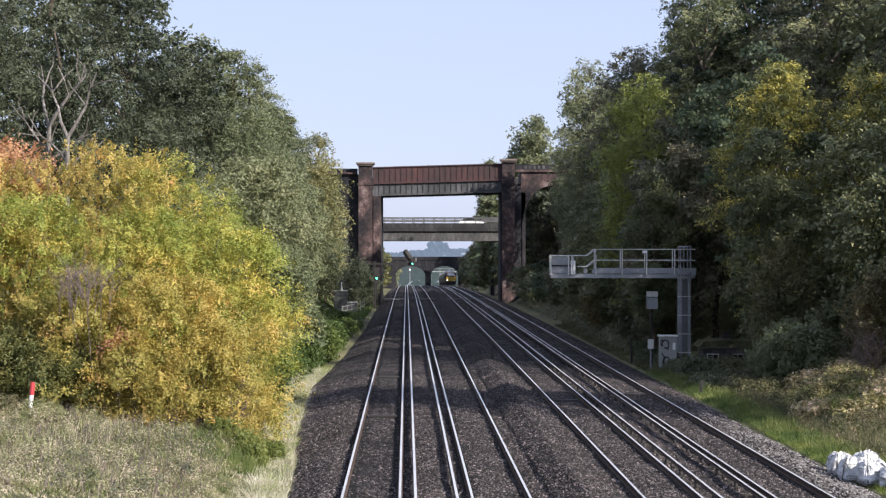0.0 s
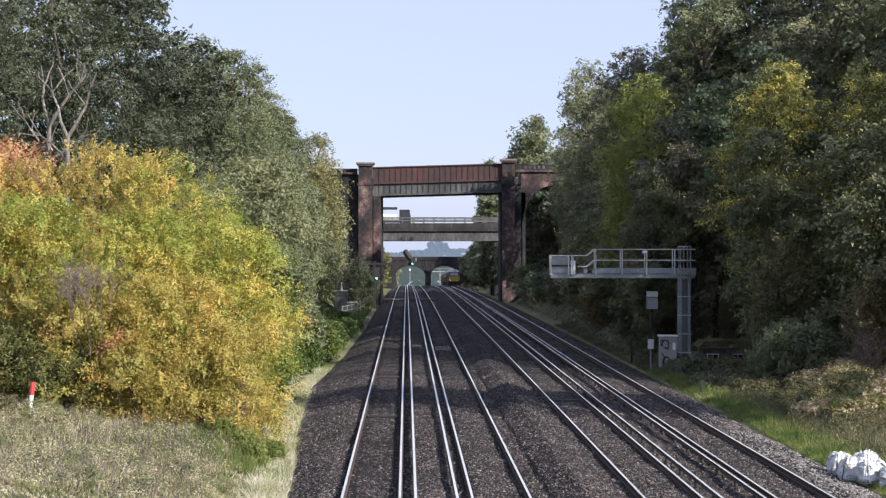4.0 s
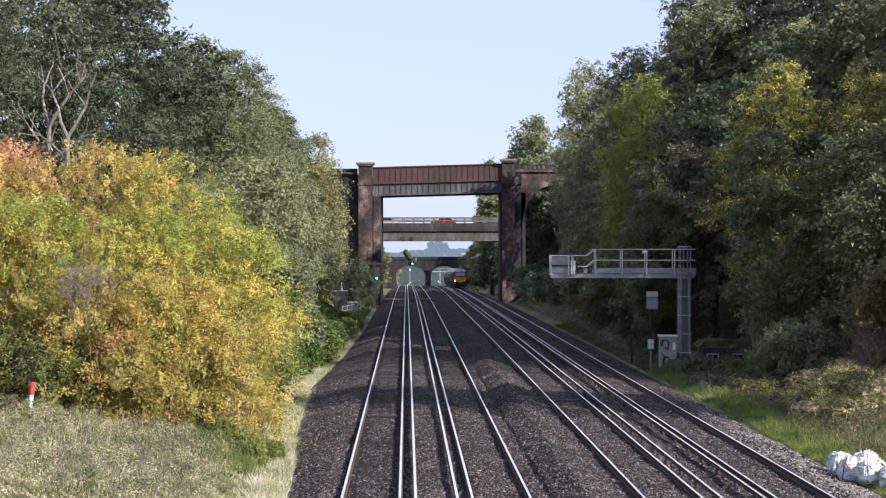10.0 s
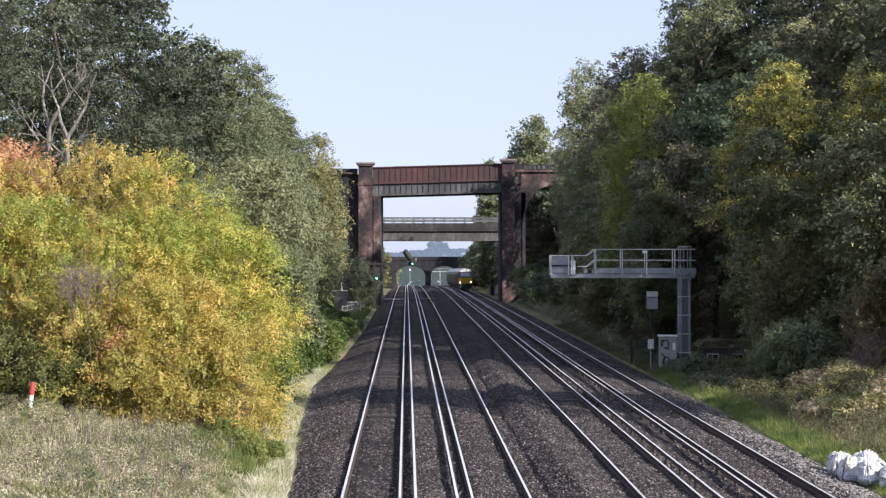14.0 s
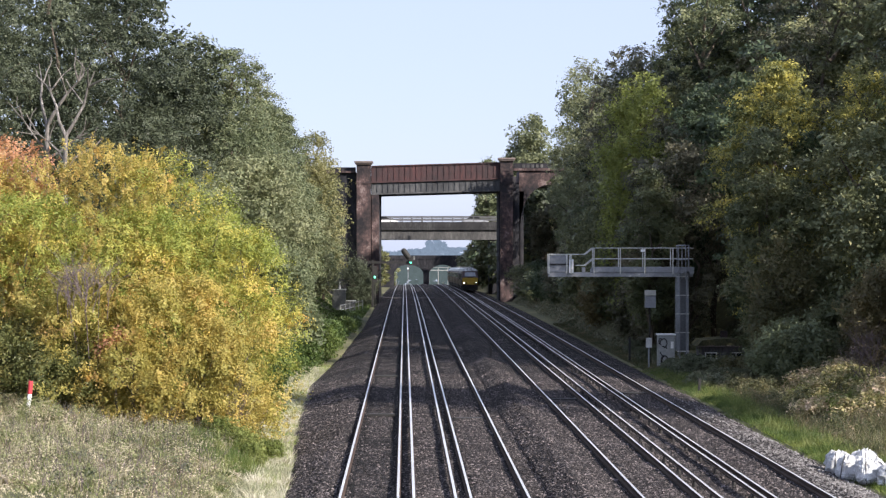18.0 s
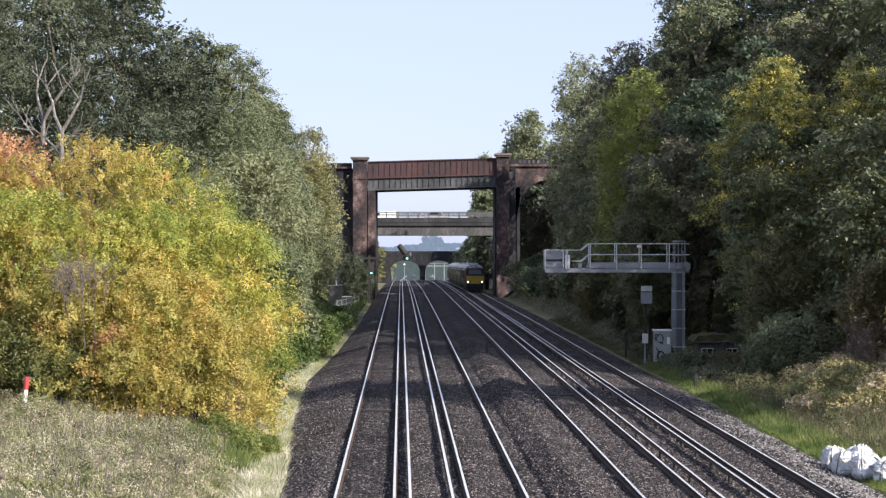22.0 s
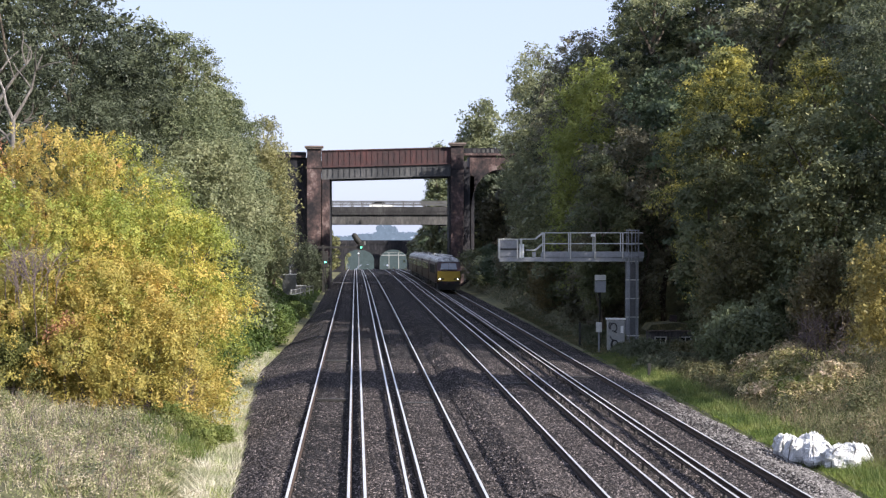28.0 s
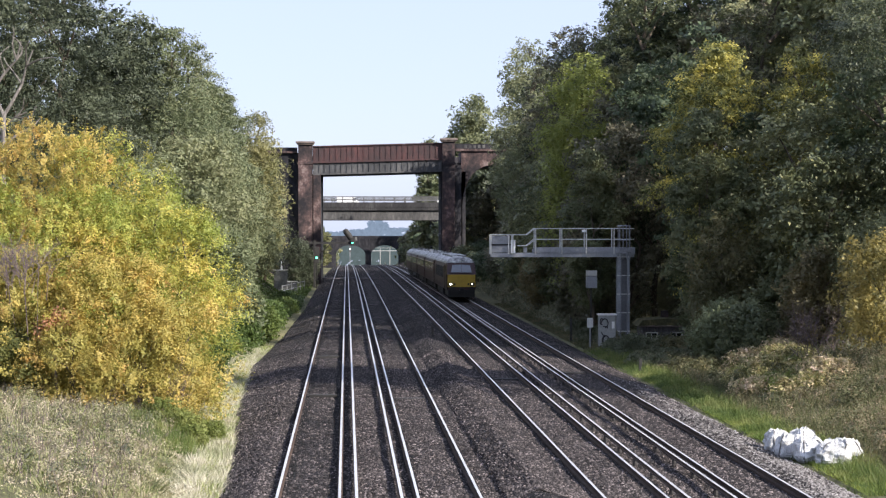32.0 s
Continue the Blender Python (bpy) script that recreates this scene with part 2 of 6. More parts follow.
M = dict(
    oak_olive=foliage("olive_oak_leaves", [(0.0, (0.065, 0.085, 0.045)), (0.5, (0.145, 0.168, 0.082)), (1.0, (0.28, 0.285, 0.15))], through_light=0.22, patch_weight=0.5),
    oak_dark=foliage("oak_leaves", [(0.0, (0.068, 0.090, 0.051)), (0.5, (0.160, 0.179, 0.089)), (1.0, (0.330, 0.319, 0.152))], through_light=0.22, patch_weight=0.5),
    ash_mid=foliage("ash_leaves", [(0.0, (0.075, 0.096, 0.052)), (0.5, (0.154, 0.172, 0.085)), (1.0, (0.297, 0.280, 0.137))]),
    willow_grey=foliage("grey_willow_leaves", [(0.0, (0.085, 0.11, 0.06)), (0.5, (0.18, 0.21, 0.11)), (1.0, (0.34, 0.345, 0.19))]),
    birch_pale=foliage("birch_leaves", [(0.0, (0.103, 0.1295, 0.066)), (0.5, (0.183, 0.2028, 0.1045)), (1.0, (0.286, 0.2929, 0.165))]),
    birch_yellow=foliage("turning_birch_leaves", [(0.0, (0.1056, 0.1232, 0.05525)), (0.5, (0.2024, 0.2024, 0.085)), (1.0, (0.3344, 0.308, 0.136))]),
    maple_yellow=foliage("maple_leaves", [(0.0, (0.1129, 0.1459, 0.0425)), (0.5, (0.25, 0.2827, 0.0765)), (1.0, (0.4193, 0.4286, 0.119))], vary=0.1, through_light=0.45),
    # Dark oak green, with part of the wood's deep shade put into it.
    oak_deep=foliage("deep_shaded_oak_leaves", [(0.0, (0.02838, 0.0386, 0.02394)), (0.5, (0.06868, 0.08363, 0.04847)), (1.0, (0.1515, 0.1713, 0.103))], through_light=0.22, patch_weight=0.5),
    oak_brown=foliage("browning_oak_leaves", [(0.0, (0.06972, 0.07392, 0.0484)), (0.5, (0.1478, 0.1426, 0.09064)), (1.0, (0.268, 0.2367, 0.1505))]),
    ash_deep=foliage("deep_green_ash_leaves", [(0.0, (0.046, 0.069, 0.040)), (0.5, (0.099, 0.132, 0.068)), (1.0, (0.198, 0.230, 0.122))]),
    oak_gold=foliage("golden_oak_leaves", [(0.0, (0.0625, 0.07661, 0.03192)), (0.4, (0.1562, 0.1696, 0.05985)), (0.66, (0.4166, 0.383, 0.1047)), (1.0, (0.6666, 0.5691, 0.1446))], vary=0.1, through_light=0.4, patch=0.9, spread=3.0),
    bush=foliage("turning_willow_leaves", [(0.0, (0.152, 0.2137, 0.0425)), (0.46, (0.3325, 0.3657, 0.08075)), (0.74, (0.551, 0.4655, 0.1062)), (0.88, (0.627, 0.4275, 0.1275)), (1.0, (0.646, 0.342, 0.1445))],
                 through_light=0.38, patch=0.6, patch_weight=0.85, spread=2.7, vary=0.12),
    hazel_gold=foliage("golden_hazel_leaves", [(0.0, (0.12, 0.1232, 0.0455)), (0.5, (0.255, 0.2175, 0.0715)), (1.0, (0.495, 0.377, 0.117))]),
    weedy=foliage("dull_weed_leaves", [(0.0, (0.066, 0.084, 0.043)), (0.5, (0.143, 0.157, 0.093)), (1.0, (0.308, 0.269, 0.184))], patch=0.9),
    hazel_dull=foliage("dull_hazel_leaves", [(0.0, (0.06, 0.068, 0.035)), (0.5, (0.15, 0.14, 0.065)), (1.0, (0.32, 0.27, 0.12))]),
    hazel_brown=foliage("browning_hazel_leaves", [(0.0, (0.08, 0.08, 0.04)), (0.5, (0.19, 0.155, 0.07)), (1.0, (0.38, 0.27, 0.12))]),
    bush_gold=foliage("gold_topped_willow_leaves", [(0.0, (0.258, 0.264, 0.07256)), (0.35, (0.4167, 0.368, 0.09979)), (0.65, (0.5756, 0.4248, 0.127)), (0.85, (0.6134, 0.3969, 0.1451)), (1.0, (0.6134, 0.3304, 0.1542))],
                      through_light=0.38, patch=0.6, patch_weight=0.7, spread=2.4, vary=0.12),
    # Darker willow leaves: the shade in the lower left hollow is put into colour.
    bush_dark=foliage("shade_toned_willow_leaves", [(0.0, (0.06, 0.08, 0.028)), (0.5, (0.125, 0.135, 0.042)), (1.0, (0.25, 0.21, 0.07))], through_light=0.25, patch=0.8, vary=0.1),
    bush_brown=foliage("browning_willow_leaves", [(0.0, (0.2282, 0.236, 0.06843)), (0.45, (0.4167, 0.3636, 0.09979)), (0.8, (0.5854, 0.4345, 0.127)), (1.0, (0.6134, 0.3497, 0.1542))], through_light=0.38, patch=0.6, patch_weight=0.85, spread=2.7, vary=0.12),
    bush_red=foliage("red_willow_leaves", [(0.0, (0.46, 0.34, 0.13)), (0.5, (0.56, 0.31, 0.17)), (1.0, (0.60, 0.27, 0.20))]),
    bramble=foliage("bramble_leaves", [(0.0, (0.04, 0.07, 0.02)), (0.5, (0.085, 0.13, 0.033)), (1.0, (0.17, 0.21, 0.055))]),
    bramble_brown=foliage("autumn_bramble_leaves", [(0.0, (0.102, 0.1159, 0.04256)), (0.4, (0.3, 0.2806, 0.112)), (0.75, (0.576, 0.4636, 0.28)), (1.0, (0.816, 0.6222, 0.4592))], patch=1.6, patch_weight=0.5, through_light=0.3),
    twig=surface("bare_twigs", [(0.2, (0.0936, 0.0714, 0.075)), (0.8, (0.1944, 0.1496, 0.1575))], 2, 20, rough=0.9),
    bark=surface("bark", [(0.2, (0.05, 0.04, 0.03)), (0.8, (0.15, 0.12, 0.09))], 1.5, 14, rough=0.95, bump=0.6, stretch=(1, 1, 0.25)),
    dead_bark=surface("bleached_bark", [(0.25, (0.07, 0.062, 0.055)), (0.6, (0.17, 0.155, 0.14)), (0.85, (0.42, 0.39, 0.36))], 2, 14, rough=0.9, stretch=(1, 1, 0.3)),
    soil=surface("bank_soil", [(0.2, (0.05, 0.048, 0.025)), (0.5, (0.10, 0.10, 0.045)), (0.8, (0.19, 0.17, 0.085))], 0.12, 3.0, rough=0.95, bump=0.6, depth=0.08),
    ballast=crushed("ballast", [(0.0, (0.004484, 0.003933, 0.00437)), (0.35, (0.01614, 0.01354, 0.01354)), (0.65, (0.05919, 0.04982, 0.04807)), (1.0, (0.2959, 0.2447, 0.2316))]),
    # Bands along the rails: brake dust, plus the rails' shadow put into colour.
    railside_dust_shade=crushed("railside_dust_shade", [(0.0, (0.004, 0.004, 0.0045)), (0.6, (0.010, 0.0092, 0.0095)), (1.0, (0.040, 0.035, 0.033))]),
    stones=foliage("loose_ballast_stones", [(0.0, (0.0096, 0.008, 0.008)), (0.35, (0.024, 0.0208, 0.02)), (0.65, (0.0576, 0.0488, 0.0464)), (0.88, (0.136, 0.1144, 0.108)), (1.0, (0.304, 0.256, 0.244))], patch=0.5, through_light=0.0, patch_weight=0.12, rough=0.9),
    fresh_stones=foliage("clean_grey_stones", [(0.0, (0.06072, 0.05564, 0.05167)), (0.5, (0.172, 0.159, 0.149)), (1.0, (0.425, 0.3974, 0.3776))], patch=0.5, through_light=0.0, patch_weight=0.25, rough=0.9),
    # Glass whose pale blue-grey base colour stands in for reflected sky.
    screen=surface("sky_toned_windscreen", [(0.2, (0.13, 0.145, 0.17)), (0.8, (0.18, 0.195, 0.22))], 0.5, 3, rough=0.08, bump=0, spec=0.9),
    dark_steel=surface("dull_dark_steel", [(0.2, (0.07, 0.07, 0.07)), (0.8, (0.14, 0.14, 0.14))], 0.8, 9, rough=0.6, metal=0.2, bump=0.1),
    pot=surface("grimy_insulator", [(0.2, (0.012, 0.011, 0.011)), (0.8, (0.04, 0.037, 0.035))], 2, 14, rough=0.7),
    rail_steel=surface("rail_steel", [(0.2, (0.66, 0.65, 0.63)), (0.8, (0.84, 0.82, 0.80))], 0.5, 12, rough=0.36, metal=0.55, bump=0),
    rail_rust=surface("rusty_rail_web", [(0.2, (0.032, 0.021, 0.016)), (0.8, (0.08, 0.053, 0.038))], 2, 20, rough=0.9),
    grey_steel=surface("galvanised_steel", [(0.2, (0.21, 0.22, 0.235)), (0.8, (0.35, 0.36, 0.38))], 0.8, 9, rough=0.55, metal=0.3, bump=0.1),
    brick=surface("sooty_brick", [(0.3, (0.015, 0.0138, 0.0168)), (0.5, (0.045, 0.0322, 0.03136)), (0.66, (0.0975, 0.0621, 0.05824)), (0.85, (0.25, 0.2012, 0.1848))], 0.4, 2.2, mix=0.6, rough=0.92, bump=0.5, depth=0.04, stretch=(1, 1, 0.8)),
    # Brick darkened and blued: shade and haze on walls and arches put into colour.
    brick_dark=surface("shade_toned_dark_brick", [(0.3, (0.008, 0.009, 0.012)), (0.5, (0.018, 0.018, 0.022)), (0.75, (0.046, 0.042, 0.045))], 0.3, 2.0, rough=0.92, bump=0.4, depth=0.04, stretch=(1, 1, 0.4)),
    # Concrete of the deck band, its shadow painted in as a dark tone.
    concrete_dark=surface("shadow_toned_concrete", [(0.25, (0.018, 0.018, 0.019)), (0.5, (0.034, 0.033, 0.034)), (0.8, (0.075, 0.073, 0.072))], 0.4, 3, rough=0.92, stretch=(1, 1, 0.4)),
    stone=surface("weathered_capstone", [(0.2, (0.11, 0.09, 0.08)), (0.8, (0.24, 0.19, 0.165))], 0.8, 6, rough=0.9),
    rust_plate=surface("rusted_red_girder_paint", [(0.2, (0.034, 0.024, 0.025)), (0.5, (0.058, 0.030, 0.030)), (0.8, (0.098, 0.038, 0.036))], 0.25, 2.5, rough=0.75, stretch=(1, 1, 0.35)),
    grey_plate=surface("stained_grey_girder_paint", [(0.2, (0.030, 0.030, 0.032)), (0.5, (0.060, 0.062, 0.065)), (0.8, (0.125, 0.122, 0.12))], 0.3, 3, rough=0.7, stretch=(1, 1, 0.3)),
    concrete=surface("stained_concrete", [(0.25, (0.042, 0.041, 0.041)), (0.5, (0.074, 0.072, 0.070)), (0.75, (0.13, 0.126, 0.12))], 0.25, 3, rough=0.9, stretch=(1, 1, 0.3)),
    asphalt=surface("asphalt", [(0.2, (0.04, 0.04, 0.04)), (0.8, (0.07, 0.07, 0.07))], 0.4, 20, rough=0.9),
    maroon=surface("maroon_coach_paint", [(0.2, (0.022, 0.010, 0.010)), (0.8, (0.055, 0.018, 0.017))], 0.5, 5, rough=0.42, bump=0),
    roof_grey=surface("grimy_grey_roof", [(0.2, (0.10, 0.10, 0.10)), (0.5, (0.32, 0.32, 0.315)), (0.8, (0.74, 0.74, 0.72))], 0.8, 3, rough=0.42, bump=0.15, contrast=3.5),
    warn_yellow=surface("warning_yellow_paint", [(0.2, (0.37, 0.245, 0.028)), (0.8, (0.52, 0.345, 0.04))], 0.8, 8, rough=0.4, bump=0),
    cream=surface("cream_paint", [(0.2, (0.62, 0.52, 0.33)), (0.8, (0.72, 0.62, 0.42))], 0.8, 8, rough=0.4, bump=0),
    black=surface("grimy_black", [(0.2, (0.012, 0.012, 0.012)), (0.8, (0.035, 0.033, 0.03))], 1, 10, rough=0.7),
    glass=surface("dark_window_glass", [(0.2, (0.012, 0.013, 0.015)), (0.8, (0.025, 0.027, 0.03))], 0.5, 3, rough=0.12, bump=0, spec=0.4),
    white_paint=surface("white_paint", [(0.2, (0.70, 0.70, 0.68)), (0.8, (0.82, 0.82, 0.80))], 0.8, 8, rough=0.4, bump=0),
    cabinet_grey=surface("weathered_grey_cabinet_paint", [(0.2, (0.24, 0.245, 0.235)), (0.8, (0.38, 0.385, 0.365))], 0.9, 7, rough=0.6, bump=0.1),
    # Cabinet paint toned down: the shade by the left pier is in the colour.
    cabinet_dull=surface("shade_toned_cabinet_paint", [(0.2, (0.08, 0.082, 0.08)), (0.8, (0.17, 0.172, 0.165))], 0.9, 7, rough=0.7, bump=0.1),
    mid_steel=surface("weathered_post_steel", [(0.2, (0.11, 0.115, 0.125)), (0.8, (0.20, 0.205, 0.215))], 0.8, 9, rough=0.6, metal=0.2, bump=0.1),
    pale_grey=surface("pale_grey_paint", [(0.2, (0.46, 0.46, 0.43)), (0.8, (0.62, 0.62, 0.58))], 0.9, 7, rough=0.6, bump=0.1),
    grass_green=foliage("verge_grass", [(0.0, (0.07, 0.12, 0.025)), (0.5, (0.19, 0.26, 0.05)), (1.0, (0.42, 0.42, 0.11))], through_light=0.3),
    sprig_green=foliage("sprig_leaves", [(0.0, (0.09, 0.12, 0.03)), (0.5, (0.18, 0.215, 0.055)), (1.0, (0.34, 0.34, 0.12))], through_light=0.35, patch=1.2),
    grass_mid=foliage("rough_green_grass", [(0.0, (0.045, 0.08, 0.02)), (0.5, (0.11, 0.155, 0.04)), (1.0, (0.26, 0.27, 0.09))], through_light=0.3, patch=0.8, spread=3.0),
    grass_dry=foliage("dry_grass", [(0.0, (0.28, 0.30, 0.16)), (0.5, (0.56, 0.52, 0.40)), (1.0, (0.72, 0.67, 0.57))], through_light=0.25),
    herbs=foliage("seeding_weeds", [(0.0, (0.06, 0.085, 0.03)), (0.4, (0.22, 0.245, 0.095)), (0.62, (0.46, 0.41, 0.265)), (1.0, (0.66, 0.56, 0.46))], through_light=0.3, patch_weight=0.68, patch=1.5, spread=2.8),
    # Browner, darker weeds; on the right verge the colour also carries shade.
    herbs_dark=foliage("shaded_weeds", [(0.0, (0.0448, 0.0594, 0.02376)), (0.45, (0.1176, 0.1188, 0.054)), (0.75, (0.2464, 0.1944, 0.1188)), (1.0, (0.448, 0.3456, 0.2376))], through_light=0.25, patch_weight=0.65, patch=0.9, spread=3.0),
    sack=surface("white_woven_sack", [(0.25, (0.40, 0.40, 0.40)), (0.75, (0.72, 0.72, 0.71))], 4.0, 18, rough=0.6, bump=0.8, depth=0.05),
    red=surface("red_paint", [(0.2, (0.40, 0.04, 0.05)), (0.8, (0.54, 0.06, 0.07))], 2, 14, rough=0.5, bump=0),
    wood=surface("grey_weathered_boards", [(0.2, (0.06, 0.055, 0.06)), (0.8, (0.15, 0.14, 0.14))], 1.5, 12, rough=0.9, stretch=(1, 1, 0.2)),
    moss=surface("mossy_roof", [(0.2, (0.03, 0.032, 0.018)), (0.5, (0.075, 0.072, 0.034)), (0.8, (0.17, 0.145, 0.07))], 1.5, 8, rough=0.95, bump=0.6),
    graffiti=surface("black_spray_paint", [(0.2, (0.02, 0.02, 0.022)), (0.8, (0.04, 0.04, 0.045))], 2, 14, rough=0.6, bump=0),
    car_silver=surface("silver_car_paint", [(0.2, (0.42, 0.43, 0.45)), (0.8, (0.52, 0.53, 0.55))], 1, 9, rough=0.25, metal=0.4, bump=0),
    car_dark=surface("dark_grey_car_paint", [(0.2, (0.03, 0.033, 0.04)), (0.8, (0.05, 0.053, 0.06))], 1, 9, rough=0.25, bump=0),
    car_red=surface("red_car_paint", [(0.2, (0.13, 0.02, 0.022)), (0.8, (0.18, 0.026, 0.028))], 1, 9, rough=0.25, bump=0),
    tyre=surface("tyre_rubber", [(0.2, (0.015, 0.015, 0.015)), (0.8, (0.03, 0.03, 0.03))], 2, 14, rough=0.85, bump=0),
    lamp_white=glow("headlight_lens", (1.0, 0.93, 0.78), 7.0),
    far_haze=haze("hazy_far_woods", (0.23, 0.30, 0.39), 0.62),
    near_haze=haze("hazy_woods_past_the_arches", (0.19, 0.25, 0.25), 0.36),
    lamp_pale=glow("pale_signal_lens", (0.75, 0.95, 1.0), 1.6),
    lamp_green=glow("green_signal_lens", (0.12, 1.0, 0.6), 2.2),
)


# ---- mesh helpers ----
def part(name, bm, material, parent=None, label=""):
    """Links a bmesh (or a mesh) as one mesh object under a thing or a part."""
    if isinstance(bm, bmesh.types.BMesh):
        bmesh.ops.recalc_face_normals(bm, faces=bm.faces)
        data = bpy.data.meshes.new(name)
        bm.to_mesh(data)
        bm.free()
    else:
        data = bm
    if not data.materials:
        data.materials.append(material)
    ob = new(name, data)
    if parent:
        ob.parent = parent
    if label:
        tagged(ob, label)
    return ob


def thing(name, m, label, category, group="", kind=""):
    ob = new(name)
    ob.matrix_basis = m
    return tagged(ob, label, category, group, kind)


def box(lo, hi, bm=None, bevel=0.0):
    b = bm or bmesh.new()
    v = [b.verts.new((x, y, z)) for x in (lo[0], hi[0]) for y in (lo[1], hi[1]) for z in (lo[2], hi[2])]
    fs = [b.faces.new([v[i] for i in q]) for q in ((0, 1, 3, 2), (4, 6, 7, 5), (0, 4, 5, 1), (2, 3, 7, 6), (0, 2, 6, 4), (1, 5, 7, 3))]
    if bevel:
        bmesh.ops.bevel(b, geom=list({e for f in fs for e in f.edges}), offset=bevel, segments=2, affect="EDGES", profile=0.6)
    return b


def tube(p0, p1, r0, r1=None, n=8, bm=None, caps=True):
    b = bm or bmesh.new()
    r1 = r0 if r1 is None else r1
    p0, p1 = Vector(p0), Vector(p1)
    q = (p1 - p0).to_track_quat("Z", "Y")
    rings = []
    for p, r in ((p0, r0), (p1, r1)):
        rings.append([b.verts.new(p + q @ Vector((r * math.cos(a), r * math.sin(a), 0))) for a in (2 * math.pi * i / n for i in range(n))])
    for i in range(n):
        b.faces.new((rings[0][i], rings[0][(i + 1) % n], rings[1][(i + 1) % n], rings[1][i]))
    if caps:
        b.faces.new(rings[0][::-1])
        b.faces.new(rings[1])
    return b


def polytube(points, radii, n=6, bm=None):
    """One bent, tapering limb along several points."""
    b = bm or bmesh.new()
    rings = []
    pts = [Vector(p) for p in points]
    for i, p in enumerate(pts):
        d = pts[min(i + 1, len(pts) - 1)] - pts[max(i - 1, 0)]
        q = d.to_track_quat("Z", "Y")
        rings.append([b.verts.new(p + q @ Vector((radii[i] * math.cos(2 * math.pi * k / n), radii[i] * math.sin(2 * math.pi * k / n), 0))) for k in range(n)])
    for r0, r1 in zip(rings, rings[1:]):
        for k in range(n):
            b.faces.new((r0[k], r0[(k + 1) % n], r1[(k + 1) % n], r1[k]))
    b.faces.new(rings[0][::-1])
    b.faces.new(rings[-1])
    return b


def sweep(path, profile, bm=None, closed=True):
    """A profile of (across, up) drawn along a path that runs about along +Y."""
    b = bm or bmesh.new()
    rows = [[b.verts.new((p[0] + u, p[1], p[2] + w)) for u, w in profile] for p in path]
    n = len(profile)
    for a, c in zip(rows, rows[1:]):
        for i in range(n if closed else n - 1):
            j = (i + 1) % n
            b.faces.new((a[i], a[j], c[j], c[i]))
    if closed:
        b.faces.new(rows[0][::-1])
        b.faces.new(rows[-1])
    return b


def prism(outline, y0, y1, bm=None):
    """An outline in x and z, made solid from y0 to y1."""
    b = bm or bmesh.new()
    a = [b.verts.new((x, y0, z)) for x, z in outline]
    c = [b.verts.new((x, y1, z)) for x, z in outline]
    b.faces.new(a)
    b.faces.new(c[::-1])
    for i in range(len(outline)):
        j = (i + 1) % len(outline)
        b.faces.new((a[i], c[i], c[j], a[j]))
    return b


def quads_mesh(name, verts, faces, material, smooth=False):
    """A mesh from numpy arrays of vertices and four-cornered faces."""
    me = bpy.data.meshes.new(name)
    me.vertices.add(len(verts))
    me.vertices.foreach_set("co", np.asarray(verts, np.float32).ravel())
    me.loops.add(len(faces) * 4)
    me.loops.foreach_set("vertex_index", np.asarray(faces, np.int32).ravel())
    me.polygons.add(len(faces))
    me.polygons.foreach_set("loop_start", np.arange(0, len(faces) * 4, 4, dtype=np.int32))
    if smooth:
        me.polygons.foreach_set("use_smooth", np.ones(len(faces), bool))
    me.update(calc_edges=True)
    me.materials.append(material)
    return me


def tris_mesh(name, verts, material):
    """A mesh of loose triangles, three vertices each."""
    n = len(verts) // 3
    me = bpy.data.meshes.new(name)
    me.vertices.add(n * 3)
    me.vertices.foreach_set("co", np.asarray(verts, np.float32).ravel())
    me.loops.add(n * 3)
    me.loops.foreach_set("vertex_index", np.arange(n * 3, dtype=np.int32))
    me.polygons.add(n)
    me.polygons.foreach_set("loop_start", np.arange(0, n * 3, 3, dtype=np.int32))
    me.update(calc_edges=True)
    me.materials.append(material)
    return me


# ---- plan: four tracks in a cutting ----
def x_one(y):
    return -0.925 - 0.0223 * y


def x_two(y):
    return x_one(y) + 3.39


def x_four(y):
    return np.interp(y, *TRACK_FOUR)


def x_three(y):
    return x_four(y) - 3.42


def z_rail(y):
    """Level past the first bridge, then falling away gently."""
    d = np.maximum(0, np.minimum(y, 437) - 120)
    return -3.3e-5 * d * d - 0.025 * np.maximum(0, y - 437)


_k = np.array([(-80, 12.0), (0, 10.36), (42, 9.41), (72, 8.72), (117, 7.72), (148, 6.95), (171, 6.42), (209, 5.65), (234, 5.2), (267, 4.6),
               (300, 4.0), (350, 3.1), (417, 2.0), (700, -3.4), (1500, -19.0)])
_y = np.arange(-80, 1500, 4.0)
_x = np.interp(_y, _k[:, 0], _k[:, 1])
for _ in range(60):
    _x[1:-1] = (_x[:-2] + 2 * _x[1:-1] + _x[2:]) / 4
TRACK_FOUR = (_y, _x)


def shoulder(y):
    """How much further out the left ballast shoulder reaches past the near bank."""
    return np.interp(y, [42, 50, 65, 85, 110, 150], [0, 0.15, 0.95, 1.6, 0.8, 0.3])


def left_foot(y):
    return x_one(y) - 2.45 - shoulder(y)


def right_foot(y):
    return x_four(y) + 2.9


RIM = ([-200, 0, 60, 100, 200, 225, 262, 320, 437, 600, 900, 4500], [5, 5, 5.5, 7, 14, 15, 9.6, 9.2, 2.3, -1, -6, -6])


